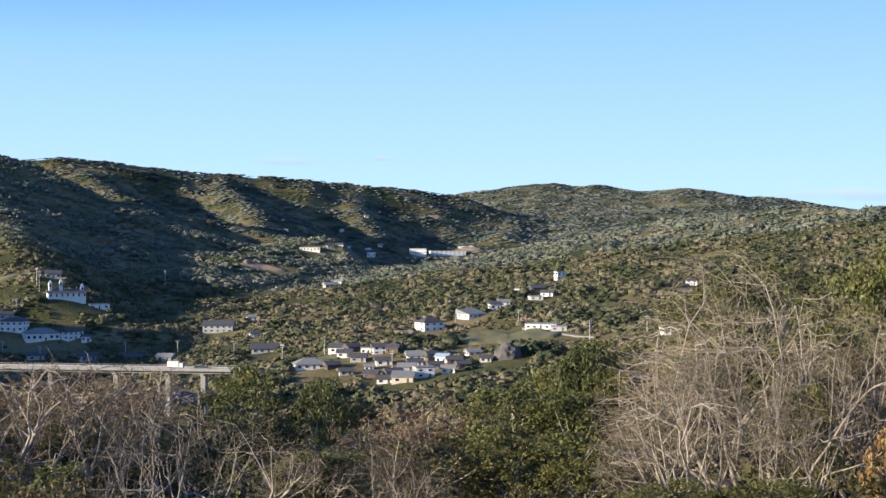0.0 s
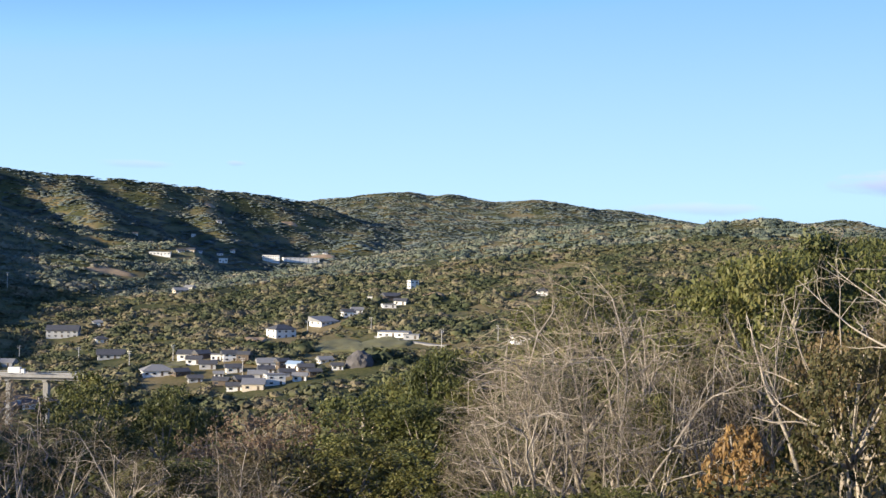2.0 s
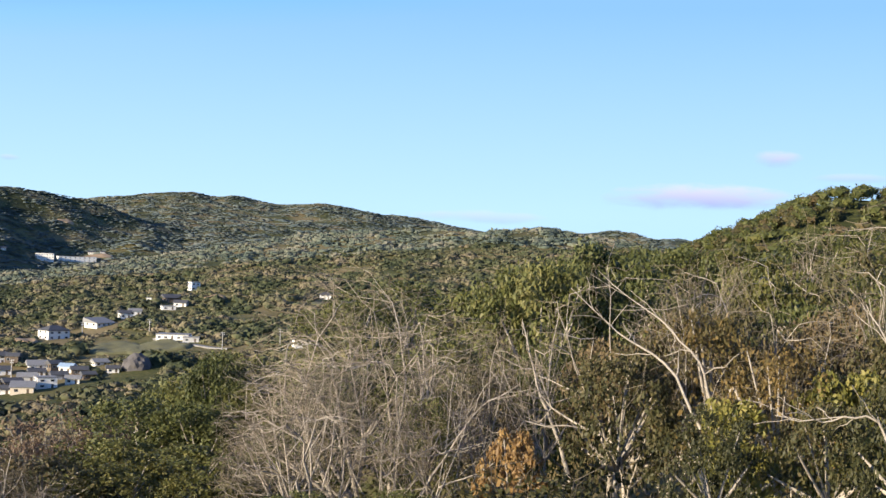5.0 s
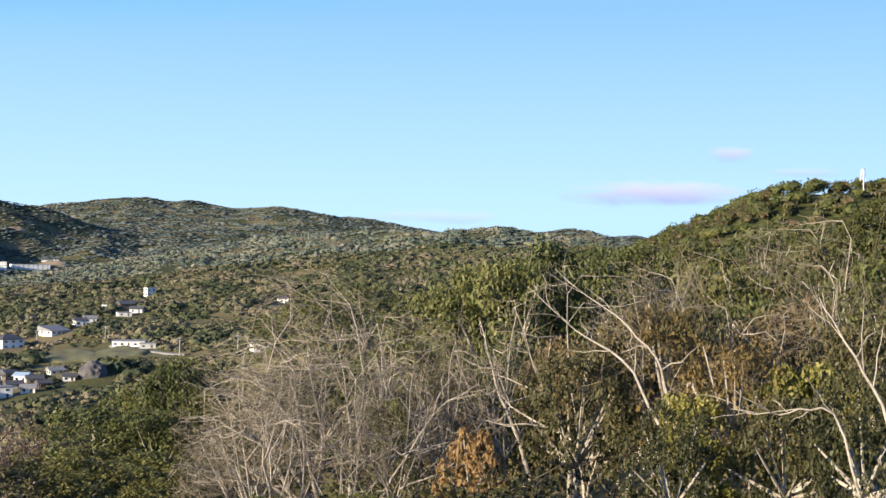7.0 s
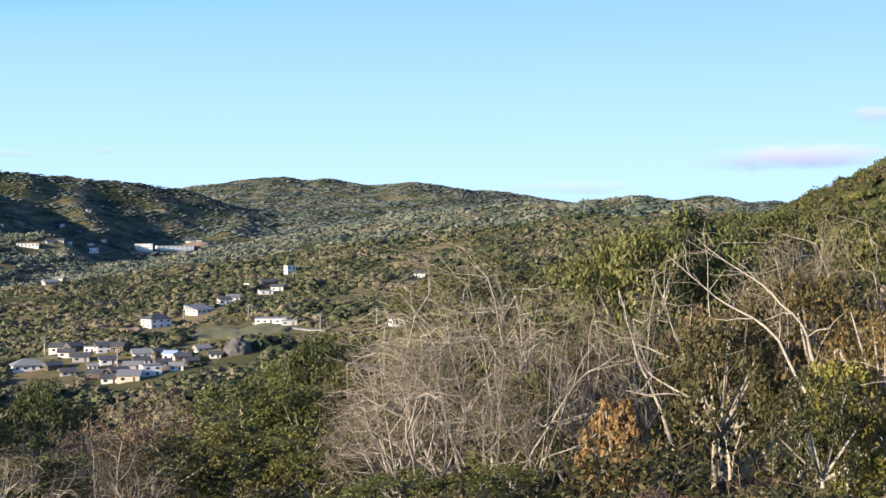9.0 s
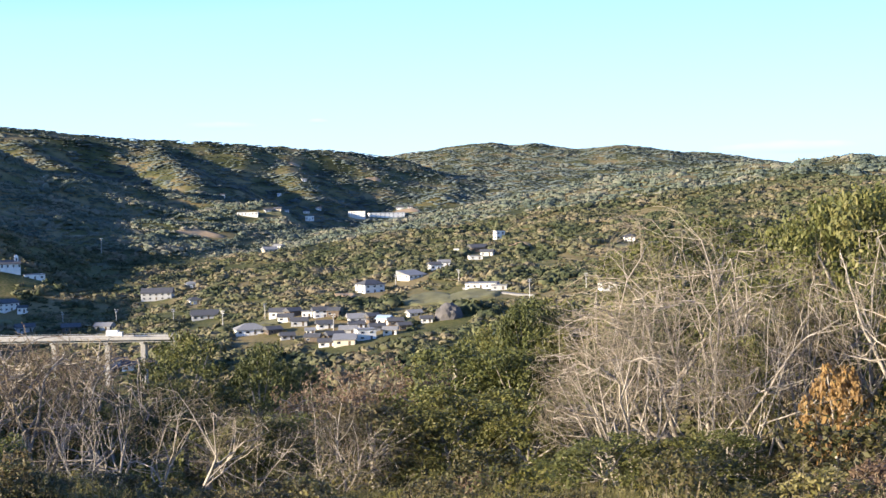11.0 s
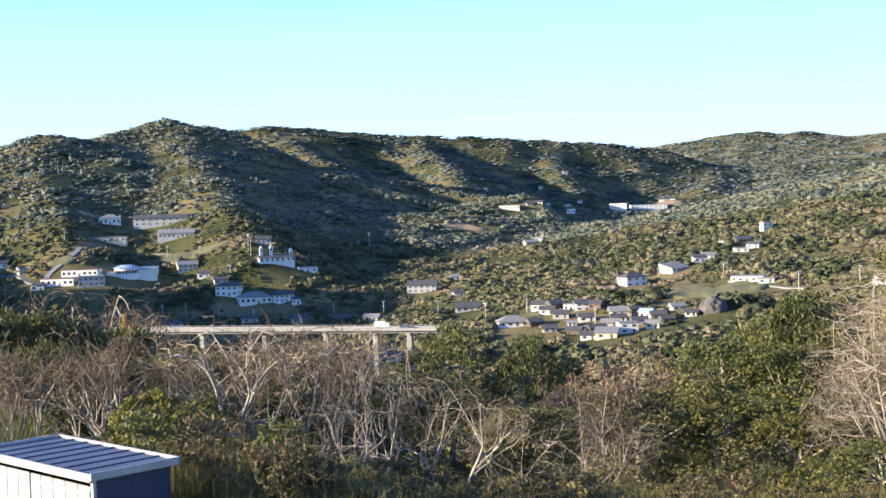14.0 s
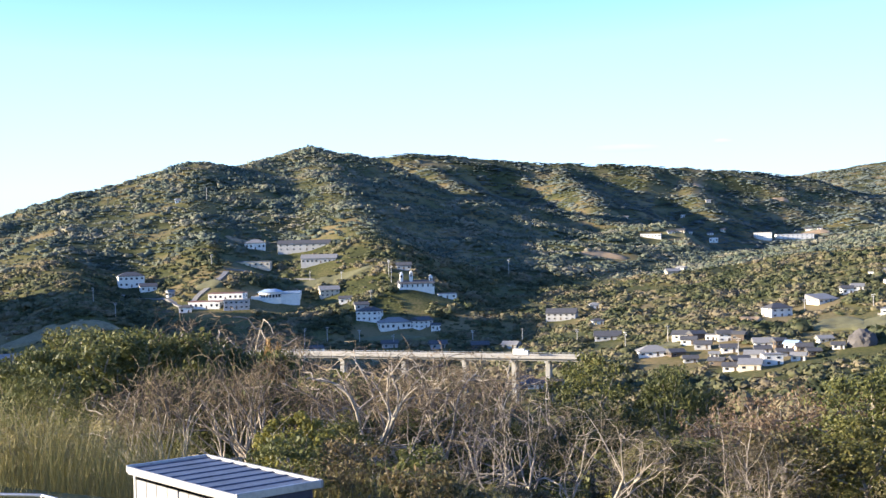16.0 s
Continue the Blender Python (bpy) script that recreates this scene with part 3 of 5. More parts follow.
house(47.5, 828.1, 3.3, 3.0, 3.3, -4, "flat", M_WHITE, M_TILE_PALE, "small white tower house")
house(60.9, 824.3, 10.8, 8.1, 3.3, 16, "gable", M_TIMBER, M_TILE, "dark timber house with a tiled roof")
house(56.8, 789.9, 8.3, 6.2, 2.2, 7, "flat", M_WHITE, M_TILE_PALE, "white rendered house with a pale roof")
house(65.2, 799.6, 7.7, 5.8, 2.8, -19, "gable", M_WHITE, M_TILE, "white rendered house with a grey tiled roof")
house(78.6, 866.1, 6.5, 4.9, 5.7, 24, "flat", M_WHITE, M_TILE_PALE, "white cube-shaped house with a flat roof", storeys=2)
house(50.9, 657.9, 16.1, 12.0, 2.6, -14, "flat", M_WHITE, M_TILE_PALE, "long low white building on the road")
house(58.4, 646.5, 7.9, 6.0, 2.2, -10, "flat", M_GREY, M_TILE_PALE, "low grey garage beside the long white building")
house(106.5, 603.2, 9.1, 6.8, 3.5, 7, "flat", M_WHITE, M_TILE_PALE, "white flat-roofed house among trees")
house(151.8, 786.4, 7.0, 5.3, 3.2, -11, "hip", M_WHITE, M_TILE, "white house with a dark roof on the wooded hill", storeys=2)
house(14.1, 605.7, 6.4, 4.8, 2.2, 20, "gable", M_WHITE, M_TILE_PALE, "white rendered house with a pale roof")
house(-35.2, 1819.3, 23.9, 12.0, 10.4, -2, "flat", M_WHITE, M_TILE_PALE, "white three-storey building far up the valley", storeys=3)
house(6.3, 1846.3, 51.7, 12.0, 7.3, 13, "flat", M_WHITE, M_TILE_PALE, "long white building far up the valley", storeys=2)
house(-131.9, 1279.8, 20.2, 12.0, 3.4, -0, "flat", M_WHITE, M_TILE_PALE, "long low white hall far up the valley")
house(-113.6, 1291.8, 6.8, 5.1, 2.8, 20, "gable", M_WHITE, M_TILE, "white rendered house with a grey tiled roof")
house(-104.3, 1297.4, 8.0, 6.0, 2.9, -5, "gable", M_CREAM, M_TILE, "cream rendered house with a grey tiled roof")
house(-126.7, 1720.2, 6.8, 5.1, 3.8, 0, "gable", M_WHITE, M_TILE_PALE, "white rendered house with a pale roof")
house(-95.1, 1703.4, 11.2, 8.4, 6.0, 5, "flat", M_WHITE, M_TILE_PALE, "white rendered house with a pale roof")
house(-102.4, 1758.0, 7.7, 5.8, 3.1, 11, "gable", M_WHITE, M_TILE, "white rendered house with a grey tiled roof")
house(-87.4, 1786.5, 6.3, 4.7, 3.1, 17, "gable", M_WHITE, M_TILE, "white rendered house with a grey tiled roof")
house(-150.4, 1917.7, 5.9, 4.4, 4.2, -7, "flat", M_WHITE, M_TILE_PALE, "white rendered house with a pale roof")
house(-204.0, 1669.2, 5.9, 4.4, 3.7, 2, "gable", M_WHITE, M_TILE, "white rendered house with a grey tiled roof")
house(27.6, 1953.2, 10.3, 7.7, 3.4, 0, "gable", M_WHITE, M_TILE, "white rendered house with a grey tiled roof")
house(42.6, 1934.9, 6.8, 5.1, 3.4, 6, "gable", M_WHITE, M_TILE, "white rendered house with a grey tiled roof")
house(-119.1, 2003.7, 7.0, 5.3, 3.5, 16, "gable", M_WHITE, M_TILE_PALE, "white rendered house with a pale roof")
house(-87.8, 1004.9, 10.6, 7.9, 2.6, 23, "gable", M_CREAM, M_TILE_PALE, "small cream farm shed by a field")
house(-86.0, 1073.0, 7.5, 5.7, 2.8, -31, "gable", M_WHITE, M_TILE_PALE, "white rendered house with a pale roof")
house(-46.7, 612.8, 7.0, 5.2, 2.7, -3, "gable", M_WHITE, M_TILE, "white rendered house with a grey tiled roof")
house(-51.2, 592.7, 6.8, 5.1, 2.3, 29, "gable", M_TIMBER, M_TILE, "dark timber house with a tiled roof")
house(-39.7, 603.4, 7.4, 5.6, 2.6, 1, "gable", M_GREY, M_TILE, "weathered grey house with a grey tiled roof")
house(-27.7, 597.2, 7.3, 5.5, 2.6, 11, "gable", M_WHITE, M_TILE, "white rendered house with a grey tiled roof")
house(-31.7, 570.5, 6.5, 4.9, 2.5, -11, "gable", M_TIMBER, M_TILE, "dark timber house with a tiled roof")
house(-3.5, 580.5, 6.6, 5.0, 2.5, 14, "gable", M_GREY, M_TILE, "weathered grey house with a grey tiled roof")
house(2.5, 563.6, 5.9, 4.4, 2.5, -7, "gable", M_WHITE, M_TILE_PALE, "white rendered house with a pale roof")
house(8.7, 573.2, 5.5, 4.1, 2.3, 18, "gable", M_TIMBER, M_TILE, "dark timber house with a tiled roof")
house(-12.9, 595.6, 6.8, 5.1, 2.3, 10, "gable", M_WHITE, M_TILE, "white rendered house with a grey tiled roof")
house(-25.0, 553.8, 6.8, 5.1, 2.4, 2, "gable", M_WHITE, M_TILE, "white rendered house with a grey tiled roof")
house(19.1, 581.5, 5.1, 3.8, 2.2, 4, "gable", M_WHITE, M_TILE, "white rendered house with a grey tiled roof")
house(-533.7, 1062.7, 4.7, 3.5, 3.1, 31, "gable", M_WHITE, M_TILE_PALE, "small white house high on the wooded hill")
house(-330.3, 815.9, 19.2, 12.0, 4.6, 18, "flat", M_WHITE, M_BLUE_ROOF, "white hotel block with a blue-grey roof", storeys=2)
pole(-410.1, 701.0, 10.7)
pole(-274.2, 702.9, 11.9)
pole(-264.7, 715.2, 10.0)
pole(-247.3, 723.0, 8.0)
pole(-225.0, 718.7, 8.0)
pole(-176.4, 715.3, 8.0)
pole(-144.3, 700.4, 8.0)
pole(-107.4, 661.5, 8.0)
pole(-259.3, 827.0, 11.4)
pole(-327.2, 852.0, 8.0)
pole(-300.3, 842.8, 8.0)
pole(-260.1, 784.9, 8.0)
pole(69.8, 612.5, 9.2)
pole(-58.6, 636.2, 8.0)
pole(-23.3, 590.7, 8.0)
pole(-79.2, 634.8, 8.0)
pole(39.7, 676.5, 8.0)
pole(6.7, 694.5, 8.0)
pole(96.8, 610.8, 8.0)
pole(-209.6, 971.1, 13.0)
pole(-264.3, 837.5, 11.6)
pole(-387.2, 686.6, 8.3)
pole(-509.5, 1071.7, 11.5)
pole(-401.3, 849.7, 8.0)

# ---- the towered white hall, the round hotel hall, the viaduct and other large works ----
def towered_hall(x, y, turn):
    thing = new("towered_hall")
    thing.matrix_world = pose(x, y, ground_z(x, y) - 0.3, 0, 0, turn)
    tagged(thing, "white hall with three slim towers on the hillside", "hall")
    w, d, h = 23.0, 9.0, 3.3
    part("wall", box(bmesh.new(), -w / 2, w / 2, -d / 2, d / 2, -4, h, 0.08), M_WHITE, thing)
    part("roof", shell_roof(w, d, h, "gable", 2.2), M_TILE, thing, "grey pitched roof")
    for xx, hh, ww in ((-9.8, 9.6, 2.0), (-3.4, 10.2, 2.0), (9.6, 7.4, 2.2)):
        tower = part("tower", box(bmesh.new(), xx - ww / 2, xx + ww / 2, -2.2, -2.2 + ww, -0.2, hh, 0.12), M_WHITE, thing)
        bm = bmesh.new()
        bmesh.ops.create_cone(bm, cap_ends=True, segments=4, radius1=ww * 0.74, radius2=0.1, depth=1.6,
                              matrix=Matrix.Translation((xx, -2.2 + ww / 2, hh + 0.8)) @ Matrix.Rotation(radians(45), 4, "Z"))
        part("cap", bm, M_WHITE, tower)
        part("belfry_opening", box(bmesh.new(), xx - 0.45, xx + 0.45, -2.28, -2.1, hh - 2.6, hh - 0.9), M_GLASS, tower)
    for i in range(7):
        cx = -w / 2 + 1.8 + i * 3.4
        part("window", box(bmesh.new(), cx - 0.5, cx + 0.5, -d / 2 - 0.06, -d / 2 + 0.05, 1.0, 2.7), M_GLASS, thing)
    clear_at(x, y, 15), clear_at(x + 5, y - 14, 12), clear_at(x + 8, y - 26, 9)


def round_hall(x, y, turn):
    thing = new("round_hall")
    thing.matrix_world = pose(x, y, ground_z(x, y) - 0.5, 0, 0, turn)
    tagged(thing, "white hotel hall with a low round blue-grey roof", "hotel")
    bm = bmesh.new()
    bmesh.ops.create_cone(bm, cap_ends=True, segments=24, radius1=8, radius2=8, depth=9, matrix=Matrix.Translation((0, 0, 1.5)))
    part("wall", bm, M_WHITE, thing)
    bm = bmesh.new()
    bmesh.ops.create_cone(bm, cap_ends=True, segments=24, radius1=9.2, radius2=4.0, depth=2.0, matrix=Matrix.Translation((0, 0, 7.0)))
    part("roof", bm, M_BLUE_ROOF, thing)
    part("wing", box(bmesh.new(), 6, 19, -4, 5, -3, 4.6, 0.1), M_WHITE, thing)
    part("wing_roof", box(bmesh.new(), 5.6, 19.5, -4.6, 5.6, 4.6, 5.2, 0.1), M_BLUE_ROOF, thing)
    part("entrance_block", box(bmesh.new(), -13, -6, -5, 4, -3, 3.4, 0.1), M_WHITE, thing)
    for k in range(9):
        a = radians(-150 + k * 15)
        o = part("window", box(bmesh.new(), -0.7, 0.7, -0.06, 0.06, 2.6, 4.6), M_GLASS, thing)
        o.matrix_local = pose(8.0 * math.cos(a), 8.0 * math.sin(a), 0, 0, 0, math.degrees(a) + 90)
    clear_at(x, y, 20), clear_at(x + 8, y - 18, 16)


def viaduct():
    (ax, ay), (bx, by) = polar(24.0, 567), polar(9.1, 510)
    za, zb = 33.4, 32.8
    length = math.hypot(bx - ax, by - ay)
    yaw = math.degrees(math.atan2(by - ay, bx - ax))
    thing = new("viaduct")
    thing.matrix_world = pose(ax, ay, za, 0, math.degrees(math.atan2(za - zb, length)), yaw)
    tagged(thing, "pale concrete road viaduct on slender piers over the valley", "bridge")
    part("deck", box(bmesh.new(), 0, length, -4.2, 4.2, -0.4, 0, 0.03), M_CONCRETE, thing)
    part("road_surface", box(bmesh.new(), 0, length, -3.7, 3.7, 0.004, 0.05), M_ASPHALT, thing)
    for s in (-2.4, 0, 2.4):
        part("girder", box(bmesh.new(), 0, length, s - 0.35, s + 0.35, -1.5, -0.4, 0.03), M_CONCRETE, thing)
    for s in (-1, 1):
        part("parapet", box(bmesh.new(), 0, length, s * 4.2 - 0.15, s * 4.2 + 0.15, -0.5, 0.75, 0.04), M_CONCRETE, thing)
        rail = part("rail", box(bmesh.new(), 0, length, s * 4.2 - 0.05, s * 4.2 + 0.05, 1.15, 1.25), M_STEEL, thing)
        for i in range(int(length / 4)):
            part("rail_post", box(bmesh.new(), i * 4 + 1, i * 4 + 1.1, s * 4.2 - 0.05, s * 4.2 + 0.05, 0.85, 1.15), M_STEEL, rail)
    for az in (19.6, 16.9, 14.2, 12.0, 10.5):
        t = radians(az)
        dx, dy = (bx - ax) / length, (by - ay) / length
        s = (-math.cos(t) * ax - math.sin(t) * ay) / (math.cos(t) * dx + math.sin(t) * dy)
        gx, gy = ax + dx * s, ay + dy * s
        drop = za + (zb - za) * s / length - ground_z(gx, gy) + 1.5
        part("pier", box(bmesh.new(), s - 1.0, s + 1.0, -1.6, 1.6, -drop, -2.1, 0.15), M_CONCRETE, thing)
        part("pier_cap", box(bmesh.new(), s - 0.9, s + 0.9, -3.6, 3.6, -2.2, -1.5, 0.1), M_CONCRETE, thing)
        clear_at(gx, gy, 9), clear_at(gx - dx * 8, gy - dy * 8 - 9, 9)
    for k in range(0, int(length), 8):
        clear_at(ax + dx * k, ay + dy * k, 8)
        clear_at(ax + dx * k + 2, ay + dy * k - 13, 8)
    return ax, ay, dx, dy, za, zb, length, yaw


VIA = viaduct()


def truck(s, side):
    """A white box lorry standing on the viaduct, s metres along it."""
    ax, ay, dx, dy, za, zb, length, yaw = VIA
    x, y = ax + dx * s - dy * side, ay + dy * s + dx * side
    thing = new("lorry")
    thing.matrix_world = pose(x, y, za + (zb - za) * s / length + 0.05, 0, 0, yaw)
    tagged(thing, "white box lorry on the viaduct", "lorry")
    part("cargo_box", box(bmesh.new(), -3.0, 1.6, -1.1, 1.1, 0.9, 3.1, 0.05), M_WHITE, thing)
    part("cab", box(bmesh.new(), 1.75, 3.3, -1.0, 1.0, 0.6, 2.5, 0.15), M_WHITE, thing)
    part("windscreen", box(bmesh.new(), 3.27, 3.33, -0.85, 0.85, 1.5, 2.2), M_GLASS, thing)
    for xx in (-2.0, 2.4):
        for yy in (-0.95, 0.95):
            bm = bmesh.new()
            bmesh.ops.create_cone(bm, cap_ends=True, segments=14, radius1=0.45, radius2=0.45, depth=0.3,
                                  matrix=Matrix.Translation((xx, yy, 0.45)) @ Matrix.Rotation(radians(90), 4, "X"))
            part("wheel", bm, M_ASPHALT, thing)


truck(VIA[6] - 24.0, -1.8)
towered_hall(-237.9, 812.6, 24)
round_hall(-334.1, 797.3, 19)


def mast(x, y, h, material, label, name="lattice_mast"):
    thing = new(name)
    thing.matrix_world = pose(x, y, ground_z(x, y) - 0.2, 0, 0, 20)
    tagged(thing, label, "mast")
    for sx in (-1, 1):
        for sy in (-1, 1):
            bm = bmesh.new()
            box(bm, -0.09, 0.09, -0.09, 0.09, 0, h)
            for v in bm.verts:
                k = 1 - 0.75 * v.co.z / h
                v.co.x += sx * 0.9 * k
                v.co.y += sy * 0.9 * k
            part("leg", bm, material, thing)
    for i in range(int(h / 1.6)):
        k = 0.9 * (1 - 0.75 * (i * 1.6 + 0.8) / h)
        part("brace", box(bmesh.new(), -k, k, -k - 0.04, -k + 0.04, i * 1.6 + 0.8, i * 1.6 + 0.9), material, thing)
        part("brace", box(bmesh.new(), -k - 0.04, -k + 0.04, -k, k, i * 1.6 + 0.8, i * 1.6 + 0.9), material, thing)


for az, r, h in ((25.5, 660, 14), (22.2, 545, 12)):
    mast(*polar(az, r), h, M_STEEL, "galvanised lattice mast beside the houses")
mast(*polar(-36.0, 398), 7.0, M_WHITE, "white tapering mast on the crest of the hill", "hilltop_mast")


def mound():
    """A bare dark knoll at the edge of the town."""
    v, f = ball(3)
    rng = np.random.RandomState(5)
    v = v * (1 + 0.05 * rng.normal(size=len(v)))[:, None] * np.array([6.6, 5.2, 6.6])
    x, y = 29.5, 584.6
    ob = new("rock_knoll", mesh_of("rock_knoll", v, f, M_ROCK))
    ob.matrix_world = pose(x, y, ground_z(x, y))
    tagged(ob, "dark bare rounded rock knoll beside the houses", "rock")
    clear_at(x, y, 12), clear_at(x, y - 12, 10)


def patch(name, x, y, rx, ry, turn, material, label, category="field"):
    """A field or slope that drapes over the land, 0.3 m thick at its edge."""
    n, k = 26, 7
    c, s = math.cos(radians(turn)), math.sin(radians(turn))
    rng = np.random.RandomState(int(abs(x) + abs(y)))
    wob = 1 + 0.12 * np.sin(3 * np.arange(n) * 6.283 / n + rng.uniform(0, 6)) + 0.06 * rng.normal(size=n)
    pts, faces = [], []
    for j in range(k + 1):
        q = (j + 0.0001) / k
        for i in range(n):
            a = i * 6.283 / n
            px, py = rx * q * wob[i] * math.cos(a), ry * q * wob[i] * math.sin(a)
            pts.append((x + c * px - s * py, y + s * px + c * py))
    pts = np.array(pts)
    z = land(pts[:, 0], pts[:, 1]) + 0.9
    z[-n:] -= 1.8
    for j in range(k):
        for i in range(n):
            a, b = j * n + i, j * n + (i + 1) % n
            faces.append((a, a + n, b + n, b))
    ob = new(name, mesh_of(name, np.column_stack([pts, z]), faces, material, True))
    tagged(ob, label, category, kind="structure")
    m = max(1, int(max(rx, ry) / min(rx, ry)))
    for i in range(-m, m + 1):
        o = i * max(rx, ry) / (m + 0.6)
        ox, oy = (o, 0) if rx > ry else (0, o)
        clear_at(x + c * ox - s * oy, y + s * ox + c * oy, min(rx, ry) * 0.8)


mound()

def lane(name, points, width, label):
    """A road laid over the land."""
    p = np.array(points, float)
    d = np.r_[0, np.cumsum(np.hypot(*np.diff(p, axis=0).T))]
    s = np.linspace(0, d[-1], max(8, int(d[-1] / 6)))
    x, y = np.interp(s, d, p[:, 0]), np.interp(s, d, p[:, 1])
    tx, ty = np.gradient(x), np.gradient(y)
    n = np.hypot(tx, ty)
    zc = land(x, y)
    rows = []
    for o, dz in ((-0.5, -0.6), (-0.5, 0.6), (0.5, 0.6), (0.5, -0.6)):
        rows.append(np.column_stack([x - ty / n * o * width, y + tx / n * o * width, zc + dz]))
    v = np.concatenate(rows)
    m = len(x)
    faces = [(j * m + i, j * m + i + 1, (j + 1) * m + i + 1, (j + 1) * m + i) for j in range(3) for i in range(m - 1)]
    tagged(new(name, mesh_of(name, v, faces, M_LANE)), label, "road", kind="structure")
    for xx, yy in zip(x, y):
        clear_at(xx, yy, width * 0.8 + 2.5)


patch("field", -154.7, 1097.9, 20.5, 8.8, 8, M_EARTH, "tan fallow field on the wooded slope", "field")
patch("bank", -20.2, 674.4, 5.9, 5.9, 2, M_EARTH, "tan earth bank above the houses", "bank")
patch("meadow", 21.5, 644.6, 15.6, 15.6, -2, M_LAWN, "rough grass terrace above the town", "meadow")
patch("meadow", 42.2, 636.6, 16.8, 16.8, -4, M_LAWN, "rough grass terrace beside the road", "meadow")
patch("meadow", -55.4, 611.9, 6.2, 6.2, 5, M_LAWN, "small green meadow beside a house", "meadow")
patch("meadow", -231.8, 733.0, 21.9, 6.8, 18, M_LAWN, "grass field below the white houses", "meadow")
patch("meadow", -309.3, 850.4, 27.8, 11.3, 20, M_LAWN, "grass slope above the hotel", "meadow")
patch("field", 87.3, 819.3, 7.2, 5.5, -6, M_EARTH, "tan scrub clearing on the hill", "field")
patch("field", -143.1, 2140.0, 12.2, 12.2, 4, M_EARTH, "small tan clearing high on the far ridge", "field")
patch("field", 35.1, 1907.5, 25.1, 25.1, -1, M_EARTH, "tan ground beside the far white buildings", "field")
patch("meadow", -101.1, 1292.5, 19.9, 9.8, 4, M_LAWN, "open grass among far houses", "meadow")
patch("bank", -379.2, 797.7, 9.7, 9.7, 25, M_LAWN, "scrubby grass bank beside the hill road", "bank")
patch("field", -10.1, 2155.5, 14.2, 9.9, 0, M_EARTH, "tan clearing on the far slope", "field")
patch("field", -431.9, 963.0, 9.3, 4.0, 24, M_EARTH, "tan bank below the wooded hill", "field")
patch("meadow", 142.5, 757.4, 6.1, 6.1, -11, M_LAWN, "rough grass round a house on the wooded hill", "meadow")
patch("meadow", -399.7, 648.4, 38.5, 9.2, 32, M_STRAWFIELD, "pale reed field on the side hill", "meadow")
lane("road", [(-450, 798), (-405, 783), (-378, 760), (-379, 781), (-375, 801), (-383, 834)], 3.6, "worn grey hill road climbing past the hotel")
lane("road", [(42, 659), (60, 634), (74, 617)], 4.0, "worn grey lane along the grass terrace")
lane("road", [(-386, 840), (-364, 858), (-324, 856)], 4.0, "worn grey lane across the slope above the hotel")
lane("road", [(-141, 198), (-136, 203), (-406, 623)], 9.0, "grey asphalt lane on the side hill")


# ---- woods ----
def unit(v):
    return v / (np.linalg.norm(v, axis=-1, keepdims=True) + 1e-9)


def woods(name, seed, r0, r1, az0, az1, size, tufts, label, keep=1.0, sight=6.0, tall=0.9, sunk=0.05, mat=M_WOODS):
    """Tree crowns over the hillsides between two distances from the lookout, each a core with tufts of foliage, as one object."""
    rng = np.random.RandomState(seed)
    area = math.radians(az1 - az0) / 2 * (r1 * r1 - r0 * r0)
    n = int(area / (size * size) * 2.9 * keep)
    r = np.sqrt(rng.uniform(r0 * r0, r1 * r1, n))
    x, y = polar(rng.uniform(az0, az1, n), r)
    z = land(x, y)
    ok = np.ones(n, bool)
    for cx, cy, cr in CLEARINGS:
        ok &= (x - cx) ** 2 + (y - cy) ** 2 > cr * cr
    # slopes that fall away behind a ridge stay bare
    for q in np.linspace(0.12, 0.97, 26):
        ok &= land(x * q, y * q) - EYE_Z < (z + sight + size - EYE_Z) * q + 2
    thin = waves(x, y, 70, seed + 40)
    ok &= rng.uniform(size=n) < 0.95 + 0.35 * thin
    x, y, z = x[ok], y[ok], z[ok]
    core_v, core_f = ball(0)
    kinds = [lumpy(core_v, rng, 0.1) for i in range(8)]
    n = len(x)
    pick = rng.randint(0, 8, n)
    grove = waves(x, y, 60, seed + 9)
    s = size * (0.28 + 0.46 * rng.uniform(size=n) ** 1.6) * (1 + 0.35 * grove)
    high = s * rng.uniform(0.7, 1.3, n) * tall * (1 + 0.3 * grove)
    scale = np.stack([s, s, high], 1)[:, None]
    mid = np.stack([x, y, z + s * sunk], 1)[:, None]
    V = np.array(kinds)[pick] * (0.9 if tufts else 1.0) * scale + mid
    F = core_f[None] + (np.arange(n) * len(core_v))[:, None, None]
    V, F = V.reshape(-1, 3), F.reshape(-1, 3)
    if tufts:
        d = unit(rng.normal(size=(n, tufts, 3)) + np.array([0, 0, 0.55]))
        d[..., 2] = np.where(d[..., 2] < -0.2, -d[..., 2], d[..., 2])
        c = (d * rng.uniform(0.82, 1.06, (n, tufts, 1)) * scale + mid).reshape(-1, 3)
        normal = unit(d.reshape(-1, 3) + rng.normal(size=c.shape) * 0.28)
        u = unit(np.cross(normal, rng.normal(size=c.shape)))
        w = np.cross(normal, u)
        k = np.repeat(s, tufts)[:, None] * rng.uniform(0.16, 0.36, (len(c), 1))
        leaf = np.stack([c - u * k, c + u * k * 0.8 + w * k * 0.7, c + u * k * 0.5 - w * k * 0.8], 1).reshape(-1, 3)
        F = np.concatenate([F, np.arange(len(leaf)).reshape(-1, 3) + len(V)])
        V = np.concatenate([V, leaf])
    ob = new(name, mesh_of(name, V, F, mat, True))
    tagged(ob, label, "woods", kind="stuff")


